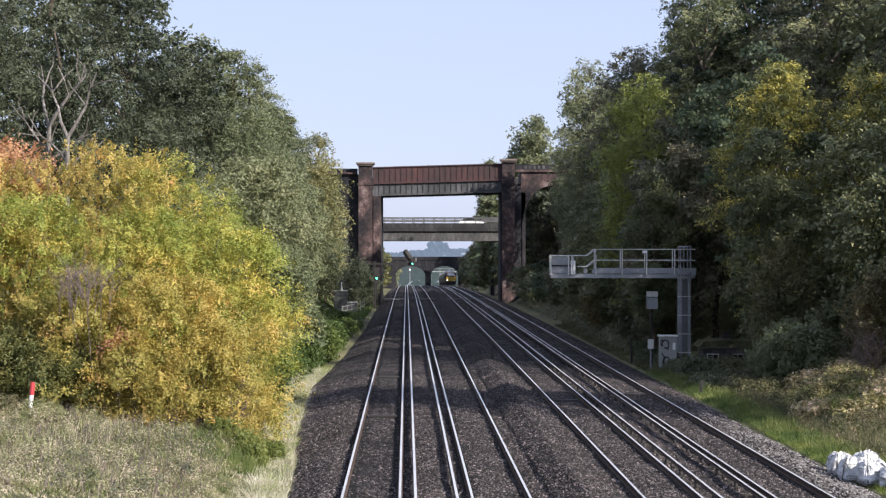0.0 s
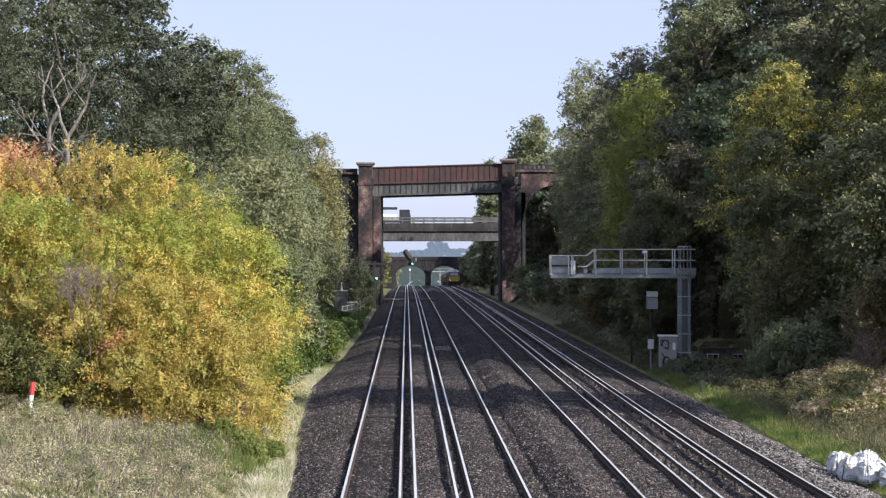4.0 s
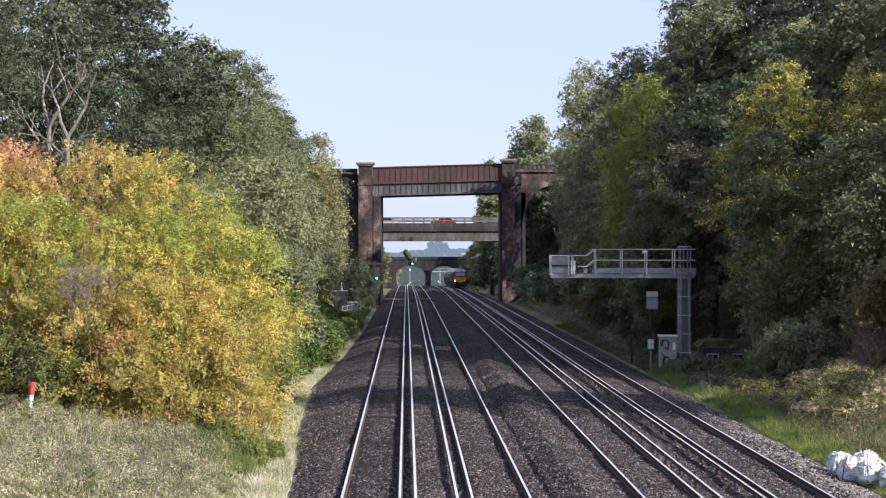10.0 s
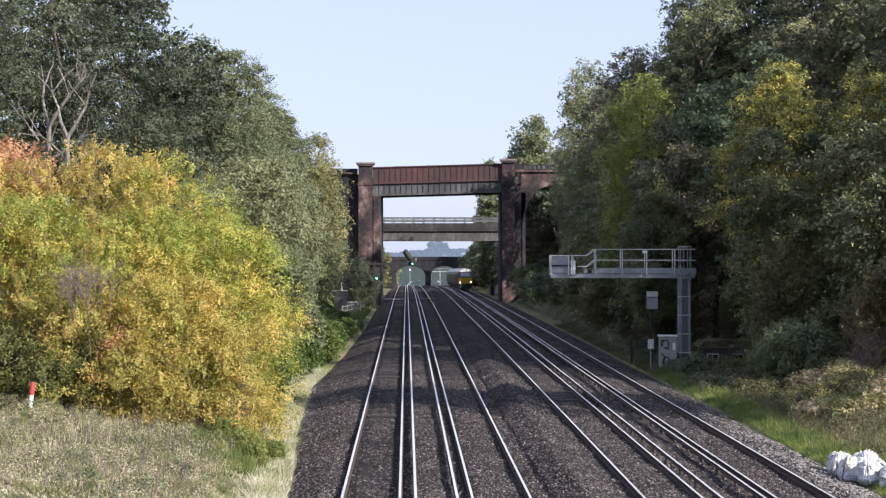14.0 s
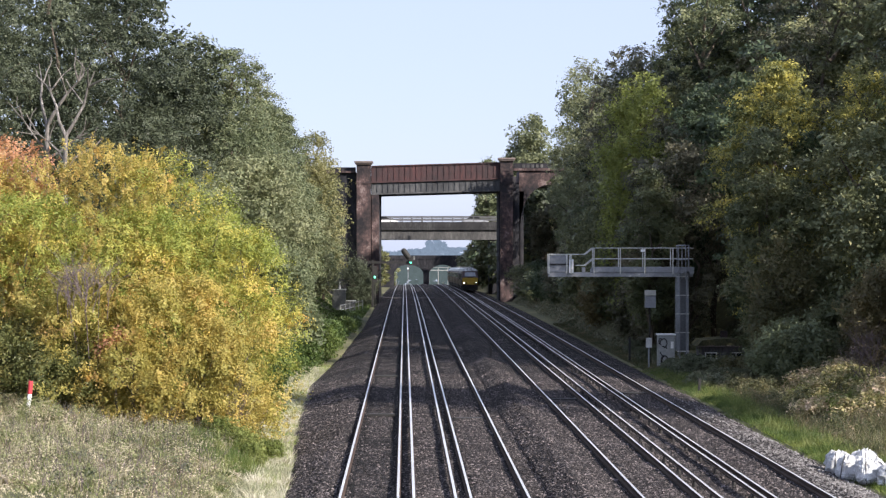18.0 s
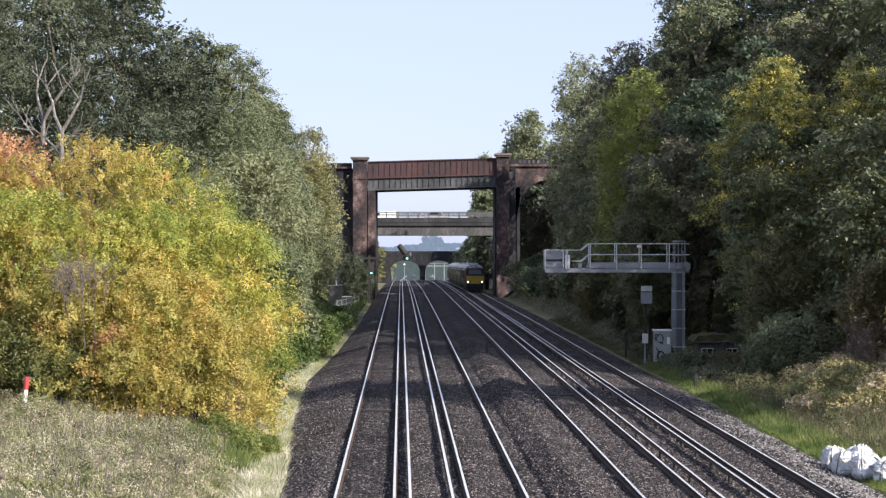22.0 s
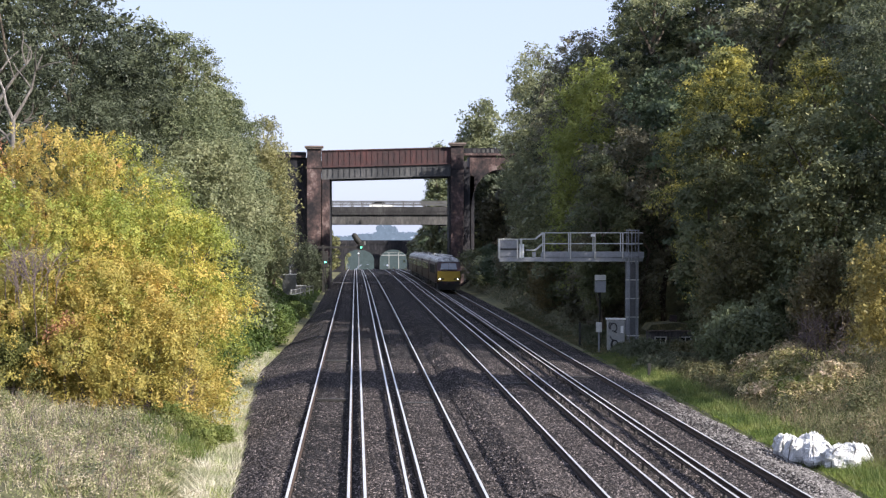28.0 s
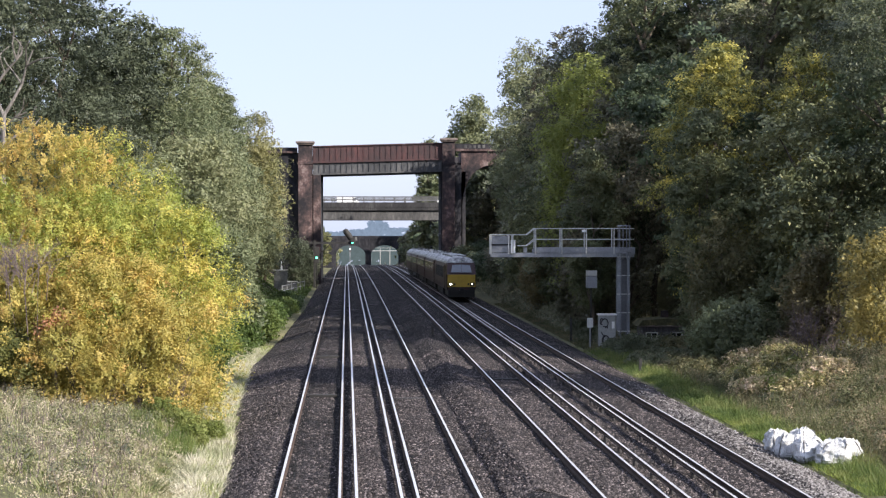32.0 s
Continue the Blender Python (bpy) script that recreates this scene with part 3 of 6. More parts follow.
def ground(x, y):
    """Height of the banks: foot of the ballast, verge, slope, and the land at the top of the cutting."""
    x, y = np.asarray(x, float), np.asarray(y, float)
    zr, rim = z_rail(y), np.interp(y, *RIM)
    dl, dr = left_foot(y) - x, x - right_foot(y)
    steep_l = np.interp(y, [0, 55, 80, 200, 437], [0.34, 0.34, 0.5, 0.75, 0.6])
    shelf = np.interp(y, [0, 48, 52, 58, 72, 88, 100], [1.2, 1.1, 0.88, 0.55, 3.0, 6.0, 40])  # the near bank levels off below the willows
    verge_l = np.interp(y, [0, 60, 110, 165, 180, 216], [0.3, 0.5, 1.5, 2.0, 4.6, 4.6])
    zl = -0.8 + zr + np.maximum(0, dl - verge_l) * steep_l
    steep_r = np.interp(y, [0, 60, 95, 200, 437], [0.16, 0.2, 0.55, 0.8, 0.6])
    verge_r = np.interp(y, [0, 60, 86, 112, 126], [2.0, 2.4, 7.2, 7.2, 1.2])
    zr2 = -0.55 + zr + 0.05 * np.clip(dr, 0, verge_r) + np.maximum(0, dr - verge_r) * steep_r
    z = np.where(dl > 0, np.minimum(np.minimum(zl, rim), shelf - 0.115 * (x + 13.5)), np.where(dr > 0, np.minimum(zr2, rim), -1.1 + zr))
    wave = 0.25 * np.sin(x * 0.35 + y * 0.11) * np.sin(y * 0.23) + 0.12 * np.sin(x * 1.1) * np.sin(y * 0.9)
    return z + wave * np.clip(np.maximum(dl, dr) / 6, 0, 1)


def grid_mesh(name, xs, ys, zs, material, smooth=True):
    """xs, ys, zs: arrays (rows, columns)."""
    r, c = xs.shape
    verts = np.stack([xs, ys, zs], -1).reshape(-1, 3)
    i = np.arange((r - 1) * c).reshape(r - 1, c)[:, :-1].ravel()
    return quads_mesh(name, verts, np.stack([i, i + 1, i + c + 1, i + c], -1), material, smooth)


def build_ground():
    ys = np.concatenate([np.arange(-200, 20, 10), np.arange(20, 130, 1.5), np.arange(130, 480, 5), np.array([500, 560, 640, 800, 1100, 1800, 3000, 4500])])
    off = np.concatenate([np.arange(0, 12, 0.5), np.arange(12, 40, 2), np.array([42, 60, 90, 140, 250, 500, 1200, 3000])])
    rows = []
    for y in ys:
        rows.append(np.concatenate([left_foot(y) - off[::-1] + 0.3, right_foot(y) + off - 0.3]))
    xs = np.array(rows)
    yy = np.repeat(ys[:, None], xs.shape[1], 1)
    ob = part("ground", grid_mesh("ground", xs, yy, ground(xs, yy), M["soil"]), None)
    tagged(ob, "earth cutting banks and surrounding land under scrub", "ground", kind="structure")


def ballast_profile(y):
    """Across the bed at y: places and heights of shoulders, four-foot, six-foot and the wide way."""
    a, b, c, d = float(x_one(y)), float(x_two(y)), float(x_three(y)), float(x_four(y))
    e = float(shoulder(y))
    keys = [(a - 2.7 - e, -1.0), (a - 2.45 - e, -0.8), (a - 1.35, -0.14), (a - 1.1, -0.16), (a - 0.8, -0.21), (a - 0.5, -0.19), (a + 0.4, -0.19), (a + 0.75, -0.21), (a + 0.95, -0.18), ((a + b) / 2, -0.12),
            (b - 1.0, -0.18), (b - 0.8, -0.21), (b - 0.5, -0.16), (b + 0.35, -0.16), (b + 0.75, -0.21), (b + 1.4, -0.22), ((b + c) / 2 - 0.8, -0.12), ((b + c) / 2 - 0.1, 0.2), ((b + c) / 2 + 0.7, -0.04), (c - 1.4, -0.12), (c - 0.8, -0.21), (c - 0.5, -0.16),
            (c + 0.35, -0.16), (c + 0.75, -0.21), ((c + d) / 2, -0.22), (d - 0.8, -0.21), (d - 0.5, -0.17), (d + 0.35, -0.17), (d + 0.75, -0.21), (d + 1.5, -0.15), (d + 2.9, -0.5), (d + 3.2, -0.7)]
    return np.array([k[0] for k in keys]), np.array([k[1] for k in keys])


def ripple(x, y):
    return 0.03 * np.sin(y * 0.7 + x) * np.sin(x * 1.7 - y * 0.31)


def build_ballast():
    ys = np.concatenate([np.arange(-80, 36, 4), np.arange(36, 90, 0.3), np.arange(90, 160, 0.8), np.arange(160, 450, 4), np.arange(450, 1400, 30)])
    rows_x, rows_z = [], []
    for y in ys:
        kx, kz = ballast_profile(y)
        xs = np.linspace(kx[0], kx[-1], 120)
        rows_x.append(xs)
        rows_z.append(np.interp(xs, kx, kz) + z_rail(y))
    xs, zs = np.array(rows_x), np.array(rows_z)
    yy = np.repeat(ys[:, None], xs.shape[1], 1)
    rng = np.random.default_rng(5)
    near = np.clip((88 - yy) / 30, 0, 1)
    zs = zs + rng.normal(0, 0.016, zs.shape) * near + ripple(xs, yy) * near
    ob = part("ballast", grid_mesh("ballast", xs, yy, zs, M["ballast"], smooth=False), None)
    ob.data.materials.append(M["railside_dust_shade"])
    cx, cy = (xs[:-1, :-1] + xs[1:, 1:]) / 2, (yy[:-1, :-1] + yy[1:, 1:]) / 2
    # faces near a rail get the darker stone, shadow included
    gap = np.min([np.abs(cx - c(cy) - o) for c in (x_one, x_two, x_three, x_four) for o in (-0.7525, 0.7525)], axis=0)
    by_rail = gap < 0.27 + 0.1 * np.sin(cy * 0.8) * np.sin(cy * 0.31 + cx)
    ob.data.polygons.foreach_set("material_index", by_rail.astype(np.int32).ravel())
    tagged(ob, "grey-brown crushed stone ballast bed under four tracks", "ballast", kind="structure")


def build_stones(name, material, label, count, fresh):
    """Loose stones on the nearest stretch of the bed."""
    rng = np.random.default_rng(6 + fresh)
    y = 39 + 46 * rng.random(count) ** 1.9
    u = rng.random(count)
    x, z = np.empty(count), np.empty(count)
    order = np.argsort(y)
    for block in np.array_split(order, 120):
        kx, kz = ballast_profile(y[block].mean())
        xx = kx[0] + 0.2 + (kx[-1] - kx[0] - 0.4) * u[block]
        x[block], z[block] = xx, np.interp(xx, kx, kz)
    z = z + ripple(x, y) + 0.012
    rails = [(c, o) for c in (x_one, x_two, x_three, x_four) for o in (-0.7525, 0.7525)]
    keep = np.ones(count, bool)
    for c, o in rails:
        keep &= np.abs(x - c(y) - o) > 0.1
    four_foot = np.abs(x - x_one(y)) < 0.6
    keep &= ~(four_foot & (rng.random(count) < 0.75))
    # pale stones end where shade starts; darker stones beyond stand in for it
    keep &= ((x > x_four(y) + 0.85) & (y < 58 + 18 * rng.random(count))) == fresh
    p = np.stack([x, y, z], 1)[keep]
    n = len(p)
    base = np.array([(1, 0, 0), (0, 1, 0), (-1, 0, 0), (0, -1, 0), (0, 0, 1), (0, 0, -1)], float)
    ang = rng.uniform(0, 2 * np.pi, n)
    v = base[None] * rng.uniform(0.6, 1.3, (n, 6, 1)) * rng.uniform(0.019, 0.044, (n, 1, 1)) * np.array([1.2, 1.0, 0.8])
    v += rng.normal(0, 0.006, v.shape)
    ca, sa = np.cos(ang)[:, None], np.sin(ang)[:, None]
    v = np.stack([v[..., 0] * ca - v[..., 1] * sa, v[..., 0] * sa + v[..., 1] * ca, v[..., 2]], -1) + p[:, None]
    tri = np.array([(0, 1, 4), (1, 2, 4), (2, 3, 4), (3, 0, 4)])
    f = (np.arange(n)[:, None, None] * 6 + tri[None]).reshape(-1, 3)
    me = bpy.data.meshes.new(name)
    me.vertices.add(n * 6)
    me.vertices.foreach_set("co", v.astype(np.float32).ravel())
    me.loops.add(len(f) * 3)
    me.loops.foreach_set("vertex_index", f.astype(np.int32).ravel())
    me.polygons.add(len(f))
    me.polygons.foreach_set("loop_start", np.arange(0, len(f) * 3, 3, dtype=np.int32))
    me.update(calc_edges=True)
    me.materials.append(M[material])
    tagged(part(name, me, None), label, "stones", kind="stuff")


RAIL = [(-0.07, -0.215), (0.07, -0.215), (0.07, -0.148), (0.012, -0.125), (0.012, -0.045), (0.035, -0.036), (0.035, -0.004), (0.028, 0.0),
        (-0.028, 0.0), (-0.035, -0.004), (-0.035, -0.036), (-0.012, -0.045), (-0.012, -0.125), (-0.07, -0.148)]
COND = [(-0.06, -0.03), (0.06, -0.03), (0.06, -0.01), (0.02, 0.005), (0.02, 0.04), (0.036, 0.046), (0.036, 0.076), (-0.036, 0.076), (-0.036, 0.046), (-0.02, 0.04), (-0.02, 0.005), (-0.06, -0.01)]
TRACK_YS = np.concatenate([np.arange(-80, 40, 10), np.arange(40, 460, 6), np.arange(460, 1400, 40)])


def two_tone(ob, bright, limit):
    """Gives the faces that look up the polished steel."""
    ob.data.materials.append(bright)
    for p in ob.data.polygons:
        if p.normal.z > 0.6 and p.center.z - z_rail(p.center.y) > limit:
            p.material_index = 1


def build_tracks():
    for curve, label in ((x_one, "down slow line with worn bright rails"), (x_two, "fast line with polished rails in ballast"),
                         (x_three, "line with polished rails beside the wide way"), (x_four, "line with a dark outer rail by the verge")):
        t = thing("railway_track", Matrix(), label, "railway track", "tracks in the cutting")
        for side in (-0.7525, 0.7525):
            ob = part("rail", sweep([(float(curve(y)) + side, y, float(z_rail(y))) for y in TRACK_YS], RAIL), M["rail_rust"], t)
            two_tone(ob, M["rail_steel"], -0.02)
    pot = bmesh.new()
    tube((0, 0, -0.22), (0, 0, -0.03), 0.07, 0.05, 8, pot)
    pot_mesh = None
    for curve, side in ((x_one, 1.16), (x_two, -1.16), (x_three, 1.16), (x_four, -1.16)):
        t = thing("conductor_rail", Matrix(), "raised steel conductor rail on pale insulators", "conductor rail", "conductor rails")
        ob = part("bar", sweep([(float(curve(y)) + side, y, float(z_rail(y))) for y in TRACK_YS], COND), M["rail_rust"], t)
        two_tone(ob, M["rail_steel"], 0.03)
        for k in range(34):
            y = 40.5 + 2.6 * k
            if pot_mesh is None:
                ob = part("insulator", pot, M["pot"], t)
                pot_mesh = ob.data
            else:
                ob = part("insulator", pot_mesh, None, t)
            ob.location = (float(curve(y)) + side, y, 0)


build_ground()
build_ballast()
build_stones("ballast_stones", "stones", "loose brown and grey ballast stones", 95000, False)
build_stones("shoulder_stones", "fresh_stones", "cleaner pale grey stones on the outer shoulder", 55000, True)
build_tracks()


# ---- bridges ----
def arch_points(x0, x1, z_spring, z_crown, n=14):
    cx, r = (x0 + x1) / 2, (x1 - x0) / 2
    return [(cx - r * math.cos(math.pi * i / n), z_spring + (z_crown - z_spring) * math.sin(math.pi * i / n)) for i in range(n + 1)]


def arch_wall(x0, x1, z0, z1, a0, a1, z_spring, z_crown, y0, y1):
    """A wall with one arched opening that goes right through it."""
    pts = arch_points(a0, a1, z_spring, z_crown)
    return prism([(x0, z0), (a0, z0)] + pts + [(a1, z0), (x1, z0), (x1, z1), (x0, z1)], y0, y1)


def girder_bridge():
    """High rusted girder span, on a slight rise, between brick towers."""
    t = thing("girder_bridge", pose(0, 222, 0), "high rusty red plate girder road bridge on sooty brick piers", "bridge")
    lx, rx, rise = -8.42, 7.8, 0.5
    # piers with pilasters, string courses and capstones
    part("pier", box((-11.6, 0.5, -2.6), (lx, 9.0, 13.75)), M["brick_dark"], t)
    part("pier", box((rx, 0.5, -2.6), (11.2, 9.0, 14.1)), M["brick_dark"], t)
    for x0, x1, top in ((-11.45, -9.55, 17.7), (8.0, 9.72, 18.15)):
        part("pilaster", box((x0, -0.35, -2.6), (x1, 0.9, top), bevel=0.04), M["brick"], t, "brown brick pilaster streaked with soot")
        part("string_course", box((x0 - 0.08, -0.45, 15.1), (x1 + 0.08, 1.0, 15.35)), M["brick"], t)
        part("capstone", box((x0 - 0.17, -0.6, top), (x1 + 0.17, 1.2, top + 0.2), bevel=0.05), M["stone"], t)
        part("capstone", box((x0 - 0.3, -0.75, top + 0.2), (x1 + 0.3, 1.35, top + 0.45), bevel=0.05), M["stone"], t)
    part("return_pier", box((lx - 1.0, -0.1, -2.6), (lx, 0.5, 13.6)), M["brick"], t)
    part("return_pier", box((9.72, 0.15, -2.6), (10.6, 0.5, 15.0)), M["brick_dark"], t)
    # side spans
    part("arched_wall", arch_wall(10.6, 26, -2.6, 16.9, 10.75, 18.6, 9.6, 15.0, 0.5, 9.0), M["brick"], t)
    part("wing_wall", box((-40, 0.7, -2.6), (-11.45, 9.0, 16.6)), M["brick_dark"], t)
    part("parapet_coping", box((9.8, 0.2, 16.9), (26, 0.9, 17.2)), M["brick"], t)
    part("parapet", box((9.8, 0.25, 17.2), (26, 0.6, 17.9)), M["brick_dark"], t)
    part("parapet_coping", box((-40, 0.3, 16.6), (-11.6, 1.0, 16.9)), M["brick"], t)
    part("parapet", box((-40, 0.4, 16.9), (-11.6, 0.8, 17.35)), M["brick_dark"], t)
    # pale lettering painted over the side span, unreadable
    for k in range(5):
        part("lettering_bar", box((11.0 + 0.62 * k, 0.22, 17.3), (11.35 + 0.62 * k, 0.25, 17.75)), M["concrete"], t)
    # girders: web plates, flanges and stiffeners
    x0, x1 = -9.5, 8.0

    def sloped(xa, xb, ya, yb, za, zb):
        s0, s1 = rise * (xa - x0) / (x1 - x0), rise * (xb - x0) / (x1 - x0)
        return prism([(xa, za + s0), (xb, za + s1), (xb, zb + s1), (xa, zb + s0)], ya, yb)

    for y in (0.1, 8.6):
        part("upper_web", sloped(x0, x1, y, y + 0.12, 15.35, 17.4), M["rust_plate"], t, "red rusted upper plates")
        part("lower_web", sloped(x0, x1, y + 0.1, y + 0.22, 13.75, 15.3), M["grey_plate"], t, "grey stained lower plates")
        for z, d in ((17.4, 0.14), (15.2, 0.18), (13.6, 0.16)):
            part("flange", sloped(x0, x1, y - 0.16, y + 0.3, z, z + d), M["rust_plate" if z > 15 else "grey_plate"], t)
    n = 23
    for i in range(n + 1):
        x = x0 + 0.1 + (x1 - x0 - 0.2) * i / n
        part("stiffener", sloped(x - 0.04, x + 0.04, 0.03, 0.1, 15.38, 17.4), M["rust_plate"], t)
        part("stiffener", sloped(x - 0.04, x + 0.04, 0.1, 0.2, 13.76, 15.2), M["grey_plate"], t)
    part("deck", box((-40, 0.9, 14.9), (26, 11.6, 15.3)), M["brick_dark"], t)
    part("far_parapet", box((-40, 11.2, 15.304), (26, 11.6, 16.6)), M["brick_dark"], t)


ROAD_Y, ROAD_Z = 271.0, 10.22


def road_bridge():
    t = thing("road_bridge", pose(0, ROAD_Y, 0, 0, 0, 0), "concrete road bridge with a grey beam deck and steel railings", "bridge")
    part("beam", box((-12.5, -0.4, 7.75), (10.5, 10, 9.35)), M["concrete"], t, "stained concrete edge beam")
    part("deck", box((-220, -0.7, 9.35), (220, 10.5, 9.9), bevel=0.03), M["concrete_dark"], t, "deck edge darkened in colour for its shadow")
    part("road_surface", box((-220, 0.3, 9.88), (220, 9.8, ROAD_Z)), M["asphalt"], t)
    part("edge_upstand", box((-60, -0.75, 9.904), (60, -0.3, 10.7)), M["concrete_dark"], t)
    part("edge_upstand", box((-60, 10.1, 9.904), (60, 10.5, 10.7)), M["concrete"], t)
    part("abutment", box((8.5, -0.2, -3.5), (12.6, 10, 7.75)), M["brick_dark"], t)
    part("abutment", box((-15.3, -0.2, -3.5), (-12.5, 10, 7.75)), M["concrete"], t)
    part("pier", box((7.95, 0.6, -4.5), (8.95, 8.6, 7.75)), M["brick_dark"], t, "dark square pier under the deck")
    post = None
    for y in (-0.5, 10.3):
        for z in (11.15, 11.6):
            part("railing", box((-60, y - 0.05, z - 0.085), (60, y + 0.05, z + 0.085)), M["dark_steel"], t)
        for k in range(70):
            if post is None:
                ob = part("railing_post", box((-0.08, -0.06, 10.7), (0.08, 0.06, 11.66)), M["dark_steel"], t)
                post = ob.data
            else:
                ob = part("railing_post", post, None, t)
            ob.location = (-60 + 1.72 * k, y, 0)


def arch_bridge():
    t = thing("arch_bridge", pose(0, 437, 0), "distant brick road bridge with two low arches", "bridge")
    z0 = -6.0
    left = arch_wall(-24, -4.0, z0, 3.4, -12.75, -4.72, -0.8, 1.9, 0, 9)
    part("arch", left, M["brick_dark"], t)
    part("arch", arch_wall(-4.0, 16, z0, 3.4, -3.28, 4.1, -0.8, 1.9, 0, 9), M["brick_dark"], t)
    part("pier", box((-4.74, -0.25, z0), (-3.26, 0.0, 0.4)), M["brick_dark"], t)
    part("parapet", box((-24, -0.12, 3.404), (16, 0.35, 4.35)), M["brick_dark"], t)
    part("parapet", box((-24, 8.65, 3.404), (16, 9.1, 4.35)), M["brick_dark"], t)


girder_bridge()
road_bridge()
arch_bridge()


# ---- trees and scrub ----
def leaf_cloud(rng, centres, radii, count, size, droop=0.0, flat=1.0, twig=1, shoot=0.0, rise=0.5, hollow=0.3, lift=0.35, spray=0.0, level=0.6):
    """Pointed leaves over the outer half of many small clumps, gathered on twigs or on long leafy shoots."""
    w = radii ** 2
    n_twig = count // twig
    which = rng.choice(len(centres), n_twig, p=w / w.sum())
    d = rng.normal(size=(n_twig, 3))
    d[:, 2] += lift
    d /= np.linalg.norm(d, axis=1)[:, None]
    rho = radii[which] * (rng.uniform(hollow, 1.05, n_twig) ** 0.6 + np.abs(rng.normal(0, 0.16, n_twig)))
    p = centres[which] + d * rho[:, None] * np.array([1, 1, flat])
    if droop:
        p[:, 2] -= droop * rng.random(n_twig) ** 2 * radii[which]
    if twig > 1:
        count = n_twig * twig
        p, d = np.repeat(p, twig, 0), np.repeat(d, twig, 0)
        if shoot:
            axis = d + np.repeat(rng.normal(0, 0.35, (n_twig, 3)), twig, 0) + np.array([0, 0, rise])
            axis /= np.linalg.norm(axis, axis=1)[:, None]
            u = rng.random(count)
            length = shoot * np.repeat(rng.uniform(0.5, 1.3, n_twig), twig)
            p = p + axis * (u * length)[:, None] + rng.normal(0, 1, (count, 3)) * (size * (1.9 - 1.3 * u))[:, None]
        else:
            reach = (spray or size * 1.5) * np.repeat(rng.uniform(0.6, 1.4, n_twig), twig)
            p = p + rng.normal(0, 1, (count, 3)) * reach[:, None] * np.array([1, 1, level])
    tilt = np.repeat(rng.normal(0, 0.45, (n_twig, 3)), twig, 0) if twig > 1 else 0
    n = d + tilt + rng.normal(0, 0.5, (count, 3)) + np.array([0, 0, 0.5])
    n /= np.linalg.norm(n, axis=1)[:, None]
    a = np.cross(n, rng.normal(size=(count, 3)))
    a /= np.linalg.norm(a, axis=1)[:, None] + 1e-9
    b = np.cross(n, a)
    s = size * rng.uniform(0.6, 1.35, count)[:, None]
    return np.stack([p + a * s * 1.25, p - a * s * 0.7 + b * s * 0.65, p - a * s * 0.7 - b * s * 0.65], 1).reshape(-1, 3)


def crown_clumps(rng, z0, z1, r, n, lobe=1.0, shape=0.5):
    """Clump centres inside an egg whose widest part lies at 'shape' of its height."""
    u = rng.random(n) ** 0.9
    prof = np.where(u < shape, 0.55 + 0.45 * np.sin(np.pi / 2 * u / shape), np.sqrt(np.maximum(0, 1 - ((u - shape) / (1 - shape)) ** 2)))
    ang = rng.uniform(0, 2 * np.pi, n)
    rad = r * prof * rng.uniform(0.35, 1.0, n) ** 0.6 * rng.uniform(0.8, 1.15, n)
    c = np.stack([rad * np.cos(ang), rad * np.sin(ang), z0 + (z1 - z0) * u], 1)
    size = lobe * r * rng.uniform(0.16, 0.36, n) * (0.6 + 0.5 * prof)
    c[:, 2] = np.minimum(c[:, 2], z1 - size * 0.7)
    return c, size


TREE_NO = [100]


def tree(species, x, y, top, r, leaves=16000, size=0.2, clumps=75, low=0.12, shape=0.5, droop=0.0, lobe=1.0, name="tree", label="", category="tree", base=None, trunk=True, group="trees on the cutting banks", twig=6, shoot=0.0, rise=0.5, hollow=0.3, lift=0.35, flat=1.0, spray=0.0, level=0.6):
    TREE_NO[0] += 1
    rng = np.random.default_rng(TREE_NO[0])
    z = float(ground(x, y)) - 0.1 if base is None else base
    h = top - z
    t = thing(name, pose(x, y, z), label, category, group)
    c, s = crown_clumps(rng, h * low, h, r, clumps, lobe, shape)
    if trunk:
        tr = max(0.09, h * 0.016)
        pts = [(0, 0, -0.3)] + [(rng.normal(0, 0.02) * h, rng.normal(0, 0.02) * h, h * 0.7 * (k + 1) / 5) for k in range(5)]
        part("trunk", polytube(pts, [tr * (1 - 0.17 * k) for k in range(6)], 7), M["bark"], t)
        for k in range(0, clumps, max(1, clumps // 6)):
            q = Vector(c[k])
            m = Vector((q.x * 0.35, q.y * 0.35, max(h * 0.1, q.z - abs(r) * 0.45)))
            o = Vector((0, 0, max(h * 0.06, m.z - r * 0.3)))
            part("limb", polytube([o, m, q], [tr * 0.4, tr * 0.28, tr * 0.08], 5), M["bark"], t)
    part("crown", tris_mesh("crown", leaf_cloud(rng, c, s, leaves, size, droop, flat, twig=twig, shoot=shoot, rise=rise, hollow=hollow, lift=lift, spray=spray, level=level), M[species]), None, t)
    return t


LABEL = dict(oak_olive="broad oak with olive green sunlit leaves", oak_dark="broad oak with dark green dense leaves", ash_mid="mid-green ash tree on the bank", willow_grey="grey-green willow with fine pale leaves",
             birch_pale="tall pale birch with drooping thin crown", birch_yellow="birch turning yellow in autumn sun", maple_yellow="conical maple with yellow-green top",
             oak_deep="dense oak with very dark green leaves, partly darkened for shade", oak_brown="tall oak with browning dull leaves", ash_deep="ash with deep green leaves", oak_gold="oak with golden autumn leaves on top")
